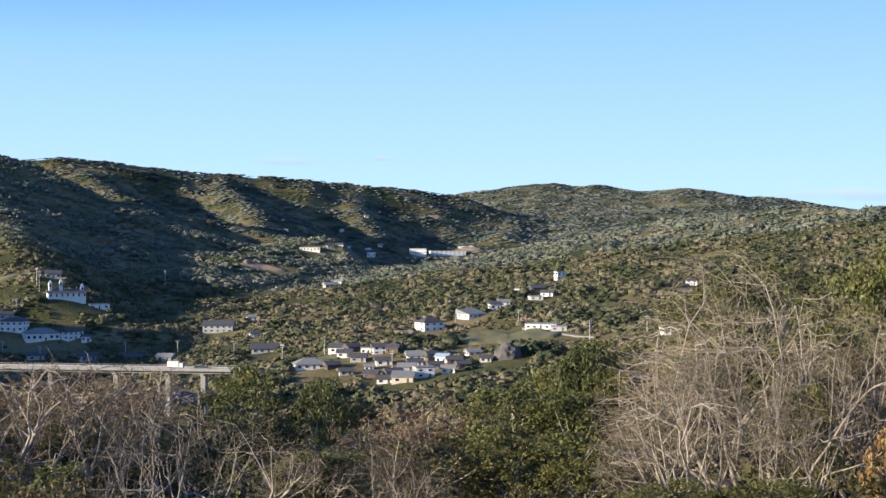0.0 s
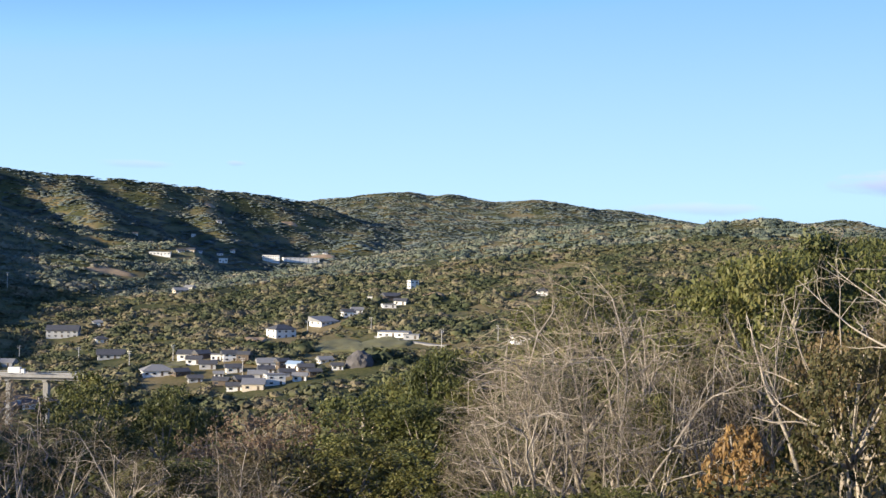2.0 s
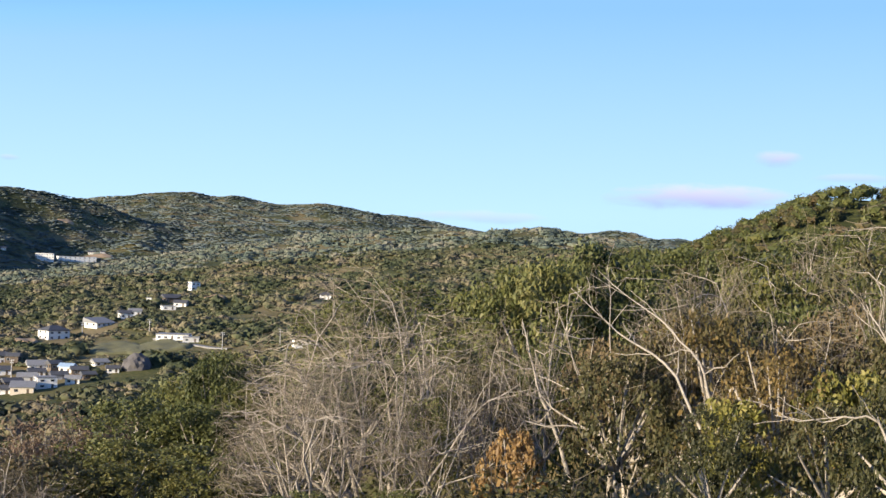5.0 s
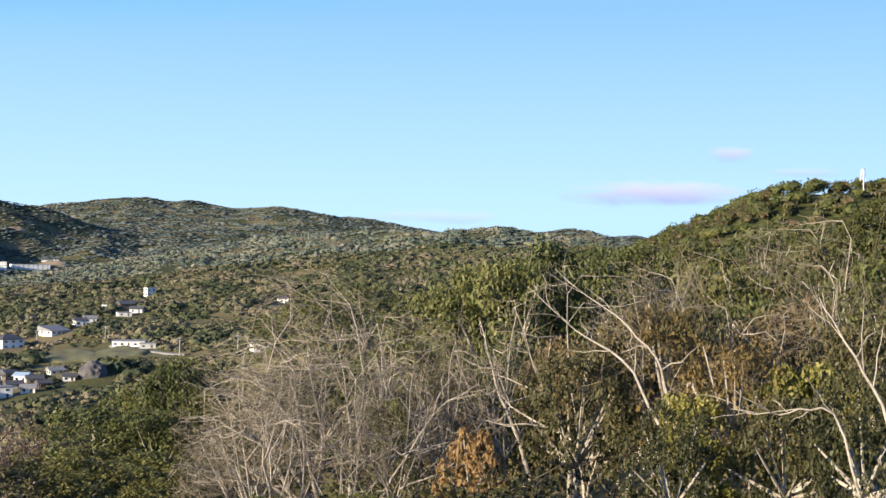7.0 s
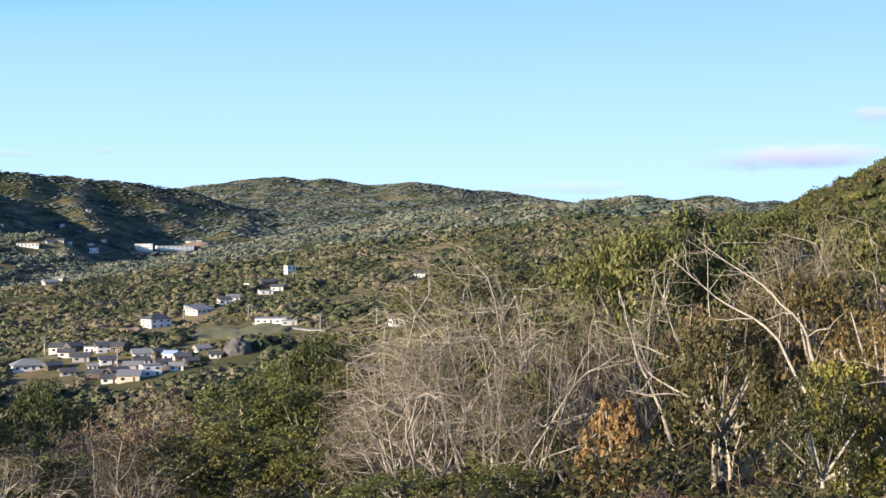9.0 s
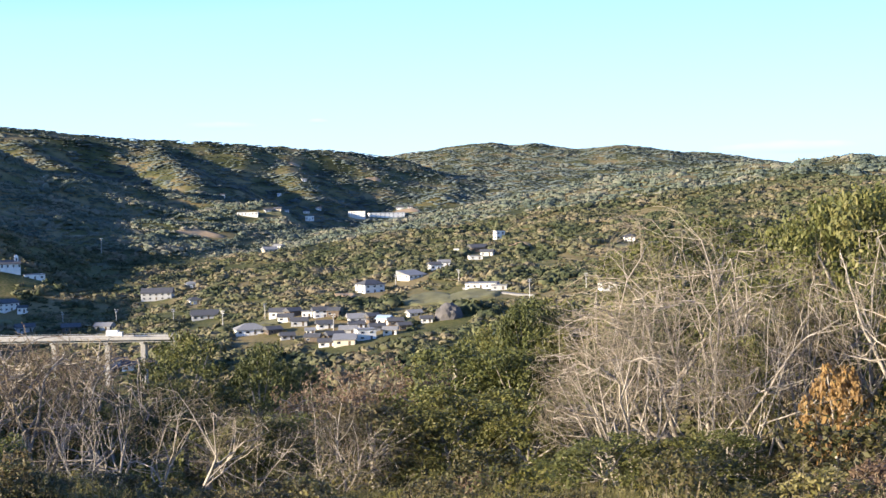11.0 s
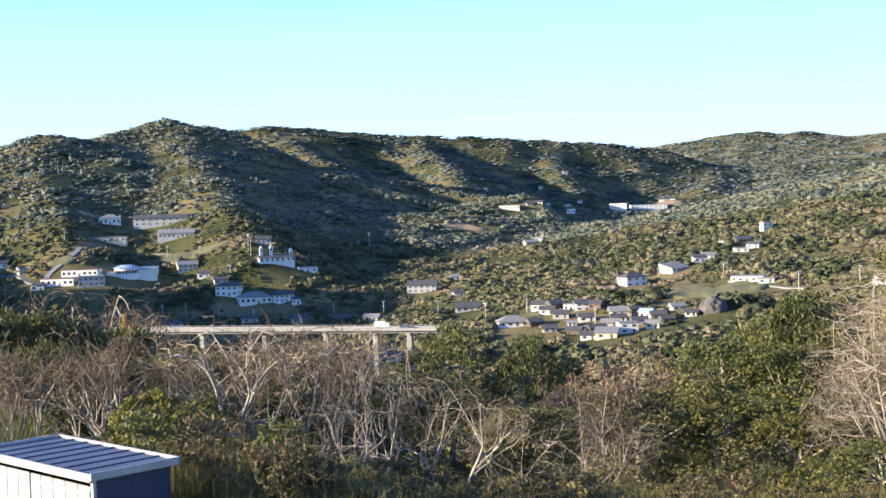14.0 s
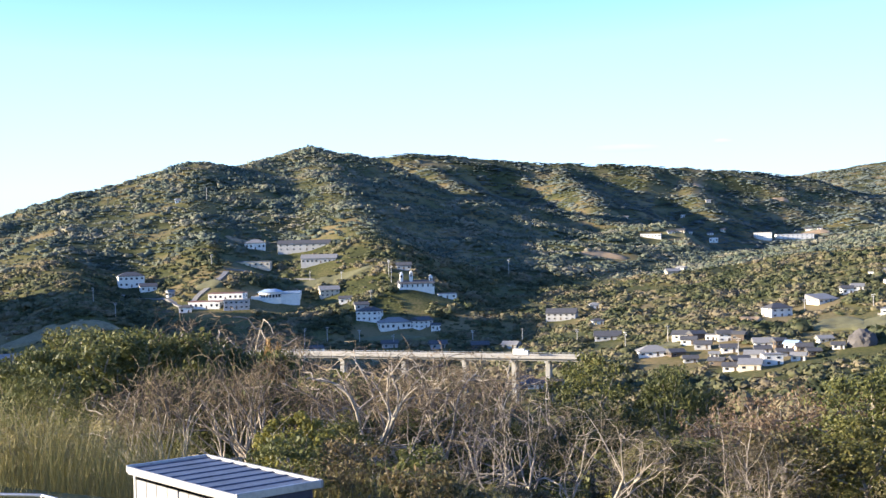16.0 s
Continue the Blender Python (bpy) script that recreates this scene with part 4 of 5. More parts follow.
woods("valley_woods", 1, 200, 500, -24, 40, 6.5, 30, "mixed evergreen and leafless trees on the valley floor", keep=0.8, sunk=0.2)
woods("town_woods", 2, 500, 1000, -36, 38, 6.2, 20, "mixed olive and brown tree crowns around the houses", tall=0.44, keep=0.75)
woods("hill_woods_hazed", 3, 1000, 1650, -36, 38, 8.0, 10, "dense woodland of olive and brown crowns on the hills, hazed bluish in colour", tall=0.28, keep=0.85, mat=M_HILL_HAZED)
woods("ridge_woods_hazed", 4, 1650, 3150, -36, 38, 9.5, 0, "dense dark woodland on the far ridges, blue haze in its colours", tall=0.18, keep=0.75, mat=M_RIDGE_HAZED)

# ---- trees and shrubs below the lookout ----
def tubes(p, q, r0, r1, sides):
    """Tapered tubes between pairs of points, as arrays."""
    d = unit(q - p)
    ref = np.where(np.abs(d[:, 2:3]) > 0.9, np.array([[1.0, 0, 0]]), np.array([[0, 0, 1.0]]))
    u = unit(np.cross(d, ref))
    w = np.cross(d, u)
    a = np.arange(sides) * 6.283185 / sides
    ring = u[:, None] * np.cos(a)[None, :, None] + w[:, None] * np.sin(a)[None, :, None]
    lo, hi = p[:, None] + ring * r0[:, None, None], q[:, None] + ring * r1[:, None, None]
    v = np.concatenate([lo, hi], 1)
    i = np.arange(sides)
    f = np.stack([i, (i + 1) % sides, sides + (i + 1) % sides, sides + i], -1)
    faces = f[None] + (np.arange(len(p)) * 2 * sides)[:, None, None]
    return v.reshape(-1, 3), faces.reshape(-1, 4)


def leaves(rng, centres, out_from, size, flat=0.5):
    """Four-sided leaves at the given places, turned outwards and upwards at random."""
    n = len(centres)
    normal = unit(unit(centres - out_from) * flat + rng.normal(size=(n, 3)) * 0.7 + np.array([0, 0, 0.35]))
    u = unit(np.cross(normal, rng.normal(size=(n, 3))))
    w = np.cross(normal, u)
    s = size * rng.uniform(0.6, 1.35, n)[:, None]
    v = np.stack([centres - u * s, centres + w * s * 0.5, centres + u * s, centres - w * s * 0.5], 1)
    return v.reshape(-1, 3), np.arange(4 * n).reshape(n, 4)


def grow(rng, height, width, stems, lean, lengths, dome, up, kids, wander, girth, sweep=(0.0, 0.0), bare_to=0.0, uneven=0.12, stout=0.0):
    """Branch pieces of a leafless tree, limb by limb, held inside a dome: start, end, radii, level."""
    got = []
    R, ph = width / 2, rng.uniform(0, 6.283)

    def branch(p, d, length, r, lev):
        n = (6, 5, 4, 3, 2)[lev]
        at = [(p, d, r)]
        for i in range(n):
            d = unit(d + rng.normal(size=3) * wander[lev] + np.array([sweep[0], sweep[1], up[lev]]))
            q = p + d * (length / n)
            out = (q[0] * q[0] + q[1] * q[1]) / (R * R)
            edge = 1 - uneven + uneven * math.sin(2.1 * q[0] + 1.7 * q[1] + ph) + 0.05 * rng.normal()
            if q[2] > height * edge * (1 - dome * out) or out > 1.1 * edge:
                # a branch that meets the edge of the crown turns along it
                if lev > 3:
                    break
                back_in = max(0.0, out - 0.9)
                d = unit(d * np.array([1, 1, 0.1]) + rng.normal(size=3) * 0.25 - np.array([p[0], p[1], 0]) / R * back_in * 1.5)
                q = p + d * (length / n) * 0.7
            r1 = max(r * (1 - (0.6 - 0.15 * stout) * (i + 1) / n), 0.004)
            got.append((*p, *q, at[-1][2], r1, lev))
            p = q
            at.append((p, d, r1))
        if lev == 4:
            return
        for c in range(kids[lev]):
            k = len(at) - 1 if c == 0 else rng.randint(min(len(at) - 1, 1 + n // 3), len(at))
            p0, d0, r0 = at[k]
            if lev > 1 and p0[2] < height * bare_to * rng.uniform(0.7, 1.1):
                continue
            side = unit(np.cross(d0, rng.normal(size=3)))
            ang = rng.uniform(0.1, 0.4) if c == 0 else rng.uniform(0.4, 1.05)
            branch(p0, d0 * math.cos(ang) + side * math.sin(ang), height * lengths[lev + 1] * rng.uniform(0.65, 1.2), min(max(r0 * rng.uniform(0.5 + 0.12 * stout, 0.75 + 0.07 * stout), 0.006), (girth * 0.6, girth * 0.3, 0.012, 0.01)[lev]), lev + 1)

    for k in range(stems):
        a = 6.283 * (k + rng.uniform(0.1, 0.9)) / stems
        ang = lean * rng.uniform(0.45, 1.2)
        d = np.array([math.cos(a) * math.sin(ang), math.sin(a) * math.sin(ang), math.cos(ang)])
        branch(np.array([0.25 * math.cos(a), 0.25 * math.sin(a), -0.5]), d, height * lengths[0] * rng.uniform(0.8, 1.15), girth * rng.uniform(0.7, 1.1), 0)
    return np.array(got)


def bare_tree(rng, kind):
    height, width = 8.0, 8.0
    twig, fine = M_TWIG, 0.006
    if kind == "spreading_tree":
        width, twig, fine = 10.0, M_TWIG_RED, 0.011
        b = grow(rng, height, width, 3, 0.72, (0.62, 0.46, 0.3, 0.16, 0.09), 0.2, (0.04, 0.05, 0.05, 0.05, 0.05), (5, 5, 6, 6), (0.13, 0.18, 0.2, 0.25, 0.28), 0.19, bare_to=0.58, uneven=0.05, stout=1.0)
    elif kind == "windswept_tree":
        b = grow(rng, height, width, 6, 0.5, (0.7, 0.42, 0.32, 0.22, 0.14), 0.45, (0.06, 0.07, 0.07, 0.07, 0.06), (5, 5, 5, 4), (0.1, 0.13, 0.15, 0.18, 0.2), 0.12, (-0.04, 0.0), 0.15, 0.1)
    else:
        b = grow(rng, height, width, 2, 0.45, (0.58, 0.46, 0.32, 0.2, 0.12), 0.35, (0.05, 0.07, 0.07, 0.07, 0.06), (5, 5, 5, 4), (0.13, 0.16, 0.18, 0.2, 0.22), 0.12, bare_to=0.35, stout=0.5)
    thing = new(kind)
    big = b[:, 8] <= 2
    v, f = tubes(b[big, 0:3], b[big, 3:6], b[big, 6], b[big, 7], 5)
    part("trunk", mesh_of("trunk", v, f, M_BARK, True), M_BARK, thing)
    v, f = tubes(b[~big, 0:3], b[~big, 3:6], np.maximum(b[~big, 6], fine), np.maximum(b[~big, 7], fine * 0.6), 3)
    part("crown", mesh_of("crown", v, f, twig), twig, thing)
    return thing, float(np.percentile(b[:, 5], 97)), width


def dead_leaf_tree(rng):
    height, width = 7.0, 6.0
    thing = new("dead_leaf_tree")
    b = grow(rng, height, width, 4, 0.45, (0.5, 0.36, 0.24, 0.15, 0.1), 0.4, (0.1, 0.1, 0.1, 0.1, 0.1), (5, 4, 4, 2), (0.12, 0.15, 0.18, 0.2, 0.22), 0.11)
    low = b[:, 8] <= 2
    v, f = tubes(b[low, 0:3], b[low, 3:6], np.maximum(b[low, 6], 0.02), np.maximum(b[low, 7], 0.018), 5)
    part("trunk", mesh_of("trunk", v, f, M_BARK, True), M_BARK, thing)
    tips = b[b[:, 8] >= 3]
    v, f = tubes(b[~low, 0:3], b[~low, 3:6], np.maximum(b[~low, 6], 0.01), np.maximum(b[~low, 7], 0.006), 3)
    part("branchwork", mesh_of("branchwork", v, f, M_TWIG_RED), M_TWIG_RED, thing)
    pick = tips[rng.randint(0, len(tips), 4200)]
    at = pick[:, 3:6] + rng.normal(size=(4200, 3)) * 0.14
    v, f = leaves(rng, at, np.array([0, 0, 3.0]), 0.085)
    part("crown", mesh_of("crown", v, f, M_BROWN), M_BROWN, thing)
    return thing, height, width


def leaf_tree(rng, kind, mat, height=9.0, width=7.0, clumps=66, per=84, size=0.104, base=0.3, stem=True):
    """An evergreen or autumn tree: trunk, limbs, and a crown of leaf clumps with gaps between them."""
    thing = new(kind)
    d = unit(rng.normal(size=(clumps, 3)) + np.array([0, 0, 0.45]))
    d[:, 2] = np.where(d[:, 2] < -0.45, -d[:, 2], d[:, 2])
    lobes = unit(rng.normal(size=(6, 3)) + np.array([0, 0, 0.3]))
    reach = 0.68 + 0.3 * np.max(np.clip(d @ lobes.T, 0, 1) ** 3, 1) + rng.normal(size=clumps) * 0.05
    mid = height * (0.5 + base / 2)
    half = np.array([width / 2, width / 2, height * (0.5 - base / 2)])
    centre = d * reach[:, None] * half + np.array([0, 0, mid])
    spread = rng.uniform(0.32, 0.62, clumps) * width / 7.0
    n = clumps * per
    who = np.repeat(np.arange(clumps), per)
    off = rng.normal(size=(n, 3)) * np.array([1, 1, 0.62])
    off = unit(off) * rng.uniform(0.35, 1.0, n)[:, None] ** 0.5
    at = centre[who] + off * spread[who][:, None] * np.array([1.25, 1.25, 0.85])
    v, f = leaves(rng, at, centre[who] - np.array([0, 0, 0.3]), size, 0.9)
    # sparser large leaves fill the shaded inside
    m = clumps * 14
    inside = unit(rng.normal(size=(m, 3))) * (rng.uniform(0.15, 0.7, m) ** 0.5)[:, None] * half + np.array([0, 0, mid])
    part("crown", mesh_of("crown", *joined([(v, f), leaves(rng, inside, np.array([0, 0, mid]), size * 1.25, 0.6)]), mat), mat, thing)
    if stem:
        limbs = centre[rng.choice(clumps, 9, False)]
        p = np.concatenate([np.array([[0, 0, -0.5], [0.1, 0, height * 0.3]]), np.tile([[0.12, 0.05, height * 0.5]], (9, 1))])
        q = np.concatenate([np.array([[0.1, 0, height * 0.3], [0.12, 0.05, height * 0.5]]), limbs])
        r0 = np.r_[0.2, 0.17, np.full(9, 0.09)]
        v, f = tubes(p, q, r0, np.r_[0.17, 0.14, np.full(9, 0.03)], 6)
        part("trunk", mesh_of("trunk", v, f, M_BARK, True), M_BARK, thing)
    flatv = at
    return thing, float(np.percentile(flatv[:, 2], 99.7)), float(2 * np.percentile(np.hypot(flatv[:, 0], flatv[:, 1]), 97))


def shrub(rng, kind, mat, twiggy):
    """A shrub of leaf clumps with thin stems standing out of it."""
    thing, h, w = leaf_tree(rng, kind, mat, 2.2, 2.6, 30, 48, 0.058, 0.05, False)
    m = twiggy
    a, k = rng.uniform(0, 6.283, m), rng.uniform(0, 1.1, m)
    p = np.column_stack([0.5 * k * np.cos(a), 0.5 * k * np.sin(a), np.full(m, -0.1)])
    q = np.column_stack([k * np.cos(a), k * np.sin(a), rng.uniform(1.0, 2.0, m)]) + rng.normal(size=(m, 3)) * 0.15
    e = q + np.column_stack([rng.normal(size=(m, 2)) * 0.35, rng.uniform(0.1, 0.5, m)])
    v, f = tubes(np.concatenate([p, q]), np.concatenate([q, e]), np.r_[np.full(m, 0.011), np.full(m, 0.007)], np.r_[np.full(m, 0.007), np.full(m, 0.003)], 3)
    part("branchwork", mesh_of("branchwork", v, f, M_TWIG), M_TWIG, thing)
    return thing, h, w


MAKERS = {
    "evergreen": (lambda g: leaf_tree(g, "evergreen_tree", M_GREEN, clumps=84, per=74, base=0.1), "dense dark green evergreen tree with clumped leaves", "tree"),
    "olive": (lambda g: leaf_tree(g, "olive_green_tree", M_OLIVE, 7.5, 6.5), "olive green tree with yellowing leaves", "tree"),
    "yellow": (lambda g: leaf_tree(g, "yellow_tree", M_YELLOW, 5.0, 4.5, 46, 90), "small tree with yellow-green autumn leaves", "tree"),
    "orange": (lambda g: leaf_tree(g, "orange_tree", M_ORANGE, 4.0, 4.0, 34, 60, 0.11), "small tree with curled orange-brown leaves", "tree"),
    "bare": (lambda g: bare_tree(g, "bare_tree"), "leafless tree with pale grey twigs and many stems", "tree"),
    "fan": (lambda g: bare_tree(g, "windswept_tree"), "leafless windswept tree with pale limbs and a haze of fine twigs", "tree"),
    "spreading": (lambda g: bare_tree(g, "spreading_tree"), "leafless spreading tree with a flat reddish-brown crown", "tree"),
    "dead": (lambda g: dead_leaf_tree(g), "tree with withered brown leaves still hanging", "tree"),
    "autumn": (lambda g: leaf_tree(g, "autumn_tree", M_AUTUMN, 6.5, 6.0, 44, 60, 0.08), "half-bare tree with orange-brown and yellowing leaves", "tree"),
    "thicket": (lambda g: leaf_tree(g, "thicket_tree", M_THICKET, 6.5, 6.0, 60, 90, 0.085), "tangled small tree with dull olive and brown leaves", "tree"),
    "green_shrub": (lambda g: shrub(g, "green_shrub", M_GREEN, 8), "green leafy shrub on the slope", "shrub"),
    "olive_shrub": (lambda g: shrub(g, "olive_shrub", M_THICKET, 16), "olive shrub with dry stems on the slope", "shrub"),
    "brown_shrub": (lambda g: shrub(g, "brown_shrub", M_BROWN, 34), "withered brown shrub with bare stems", "shrub"),
    "straw_shrub": (lambda g: shrub(g, "straw_shrub", M_STRAW, 30), "straw-coloured dry shrub on the slope", "shrub"),
    "yellow_shrub": (lambda g: shrub(g, "yellow_shrub", M_YELLOW, 12), "shrub with yellow-green leaves", "shrub"),
}
MADE = {}
LEAST = {"orange": 0.15, "bare": 0.68, "fan": 0.75, "spreading": 0.9}     # least width for the height


def plant(kind, x, y, height, width, variants=3, label="", turn=None):
    """Plants a tree or shrub of a kind at x, y, of a height and a width in metres."""
    have = MADE.setdefault(kind, [])
    count = MADE.setdefault(kind + " count", [0])
    rng = np.random.RandomState(hash_of(kind) + count[0])
    make, text, category = MAKERS[kind]
    which = count[0] % variants
    count[0] += 1
    fresh = which >= len(have)
    if fresh:
        thing, h, w = make(rng)
        tagged(thing, text, category, text.split(" ")[0] + " trees and shrubs below the lookout")
        have.append((thing, h, w))
    thing, h, w = have[which]
    width = max(width, LEAST.get(kind, 0.55) * height * w / h)
    m = pose(x, y, ground_z(x, y) - 0.1, 0, 0, float(rng.uniform(0, 360)) if turn is None else turn) @ Matrix.Diagonal((width / w, width / w, height / h, 1))
    if fresh:
        thing.matrix_world = m
    else:
        thing = copy_thing(thing, m @ Matrix.Diagonal((*(1 / k for k in thing.scale), 1)))
    return tagged(thing, label)


def hash_of(text):
    return sum(ord(c) * (i + 3) for i, c in enumerate(text)) % 10000


plant("evergreen", -42.0, 68.1, 12.6, 9.1)
plant("evergreen", -38.6, 58.4, 10.8, 6.8)
plant("evergreen", -34.3, 63.3, 9.6, 4.1)
plant("evergreen", -19.9, 56.6, 6.0, 4.5)
plant("olive", -28.8, 63.8, 9.4, 4.6)
plant("evergreen", -16.4, 59.8, 5.6, 5.4)
plant("straw_shrub", -18.4, 30.9, 2.2, 2.5)
plant("straw_shrub", -18.5, 28.5, 1.6, 2.4)
plant("evergreen", -9.8, 63.2, 8.6, 5.2)
plant("evergreen", -6.0, 61.7, 7.8, 4.1)
plant("olive", -7.3, 53.5, 5.5, 4.7)
plant("evergreen", -4.7, 65.8, 7.4, 3.8)
plant("evergreen", 5.6, 65.8, 9.5, 4.9)
plant("evergreen", 8.7, 63.4, 10.1, 5.9)
plant("evergreen", 5.5, 53.7, 6.3, 5.2)
plant("evergreen", 2.8, 51.9, 4.9, 4.6)
plant("olive", 4.5, 41.8, 3.5, 3.7)
plant("evergreen", -14.8, 60.2, 4.9, 6.0)
plant("evergreen", -11.4, 56.9, 4.8, 4.6)
plant("olive", -15.1, 41.3, 3.9, 3.9)
plant("olive", -4.7, 45.8, 4.0, 3.6)
plant("evergreen", 0.6, 48.0, 3.8, 3.8)
plant("olive", 7.8, 49.4, 4.4, 4.0)
plant("evergreen", 5.9, 35.5, 2.6, 3.6)
plant("olive", 7.7, 34.1, 2.2, 3.2)
plant("evergreen", 9.4, 35.8, 2.5, 3.2)
plant("evergreen", 4.2, 37.8, 2.0, 3.3)
plant("evergreen", 20.3, 58.6, 14.7, 6.0)
plant("evergreen", 23.8, 59.4, 14.9, 6.2)
plant("evergreen", 30.8, 68.4, 14.2, 6.3)
plant("evergreen", 11.6, 41.4, 5.8, 2.5)
plant("orange", 11.9, 34.0, 4.4, 2.1)
plant("evergreen", 6.4, 57.6, 9.0, 4.1)
plant("olive", 7.5, 54.5, 7.3, 3.6)
plant("evergreen", 18.5, 88.1, 12.5, 7.9)
plant("evergreen", 24.4, 91.8, 10.6, 9.2)
plant("thicket", 19.7, 38.2, 9.3, 4.7)
plant("yellow", 17.6, 31.4, 5.6, 1.7)
plant("thicket", 16.3, 36.5, 7.5, 3.2)
plant("evergreen", 28.8, 46.9, 11.4, 4.6)
plant("yellow", 21.0, 31.7, 6.7, 1.8)
plant("thicket", 34.5, 49.1, 14.1, 6.1)
plant("evergreen", 27.3, 37.0, 11.6, 4.4)
plant("olive", 31.8, 53.2, 13.2, 4.6)
plant("evergreen", 32.7, 57.4, 13.1, 4.3)
plant("evergreen", 36.9, 73.2, 13.2, 7.9)
plant("olive", 44.8, 80.3, 10.4, 8.1)
plant("evergreen", 48.6, 71.0, 10.1, 6.8)
plant("olive", 49.0, 65.8, 10.6, 7.2)
plant("evergreen", 50.4, 80.5, 9.8, 7.1)
plant("thicket", 18.4, 28.6, 5.6, 3.0)
plant("thicket", 18.8, 25.9, 6.0, 2.8)
plant("thicket", 15.5, 29.1, 5.2, 2.6)
plant("evergreen", 36.8, 79.9, 14.5, 7.7)
plant("evergreen", 34.8, 83.0, 13.7, 7.1)
plant("thicket", 22.9, 37.6, 9.2, 3.9)
plant("thicket", 26.6, 39.9, 10.6, 4.2)
plant("thicket", 25.7, 45.2, 11.3, 4.1)
plant("thicket", 23.8, 32.2, 8.7, 3.2)
plant("evergreen", -36.1, 60.5, 11.4, 8.6)
plant("evergreen", -35.3, 65.6, 12.1, 6.5)
plant("evergreen", -33.8, 52.6, 8.3, 5.4)
plant("olive", -29.6, 59.6, 9.5, 4.6)
plant("orange", -28.0, 66.9, 10.8, 1.3)
plant("yellow", -15.0, 37.6, 3.9, 3.0)
plant("fan", 10.7, 44.2, 9.5, 9.3, turn=0)
plant("fan", 7.5, 39.8, 6.5, 5.8, turn=25)
plant("bare", 13.1, 41.5, 7.9, 4.3)
plant("bare", 16.3, 44.6, 9.7, 3.9)
plant("bare", 10.9, 39.0, 6.2, 4.6)
plant("spreading", -14.6, 46.2, 6.6, 9.1)
plant("spreading", -21.7, 47.8, 7.4, 9.1)
plant("spreading", -14.0, 54.7, 7.5, 8.1)
plant("spreading", -14.4, 60.8, 7.9, 7.1)
plant("bare", -6.2, 40.0, 4.3, 4.9)
plant("bare", -1.3, 40.5, 3.7, 4.6)
plant("bare", -4.5, 44.3, 3.9, 4.3)
plant("bare", -10.0, 46.4, 5.5, 5.0)
plant("bare", -1.7, 42.5, 3.9, 4.1)
plant("bare", 17.5, 37.6, 10.0, 5.4)
plant("bare", 20.8, 39.3, 10.3, 4.6)
plant("bare", 20.1, 32.8, 7.4, 3.3)
plant("bare", 38.5, 59.0, 12.4, 6.1)
plant("bare", 29.6, 52.7, 13.4, 4.5)
plant("bare", 26.0, 36.1, 11.7, 4.3)
plant("thicket", 17.9, 40.7, 8.6, 2.3)
plant("evergreen", -15.7, 56.3, 5.6, 6.6)
plant("evergreen", -18.5, 53.3, 5.6, 4.9)
plant("evergreen", -11.1, 53.4, 5.0, 3.8)
plant("evergreen", 19.3, 59.4, 14.0, 4.9)
plant("evergreen", 20.4, 54.8, 14.1, 5.9)
plant("evergreen", 25.1, 57.2, 15.0, 7.1)
plant("evergreen", 18.7, 49.0, 9.2, 3.2)
plant("spreading", -18.7, 49.0, 7.4, 8.7)
plant("spreading", -15.4, 54.4, 8.0, 8.1)
plant("autumn", 19.1, 35.7, 8.6, 4.0)
plant("autumn", 19.2, 32.2, 7.2, 2.9)
plant("evergreen", 11.3, 51.3, 8.4, 6.9)
plant("evergreen", 14.7, 52.5, 10.0, 6.2)
plant("thicket", 15.5, 48.1, 8.5, 3.5)
plant("evergreen", 8.4, 46.7, 5.5, 4.5)
plant("evergreen", -22.3, 60.5, 8.1, 7.3)
plant("evergreen", -19.4, 63.6, 7.9, 7.0)
plant("evergreen", -15.7, 63.6, 7.2, 5.7)
plant("evergreen", -26.5, 58.8, 8.0, 6.2)
plant("evergreen", -24.1, 62.0, 8.5, 6.4)
plant("spreading", -13.8, 49.6, 7.1, 8.1)
plant("spreading", -21.4, 45.7, 7.1, 7.9)
plant("dead", -2.5, 57.4, 7.0, 4.8)
plant("dead", 0.0, 59.5, 7.1, 4.9)
plant("dead", 2.7, 60.4, 6.9, 4.5)
plant("dead", -1.2, 54.5, 5.6, 4.7)
plant("dead", 1.7, 55.5, 5.1, 3.9)
plant("evergreen", 3.1, 56.4, 6.9, 6.4)
plant("evergreen", 0.5, 47.5, 3.8, 5.4)
plant("evergreen", 4.2, 48.3, 4.4, 5.9)
plant("evergreen", -3.1, 47.4, 4.1, 4.5)
plant("evergreen", 7.3, 58.0, 8.2, 5.6)
plant("olive", 2.0, 43.5, 4.0, 4.2)
plant("thicket", -0.4, 43.5, 4.0, 4.5)
plant("spreading", -35.7, 72.1, 13.1, 10.5)
plant("spreading", -31.9, 71.7, 11.6, 8.2)
plant("evergreen", -33.6, 66.5, 12.0, 7.8)
plant("evergreen", -30.7, 66.8, 11.0, 6.4)
plant("evergreen", -28.2, 66.8, 10.3, 5.4)
plant("evergreen", -35.6, 63.1, 11.4, 7.0)


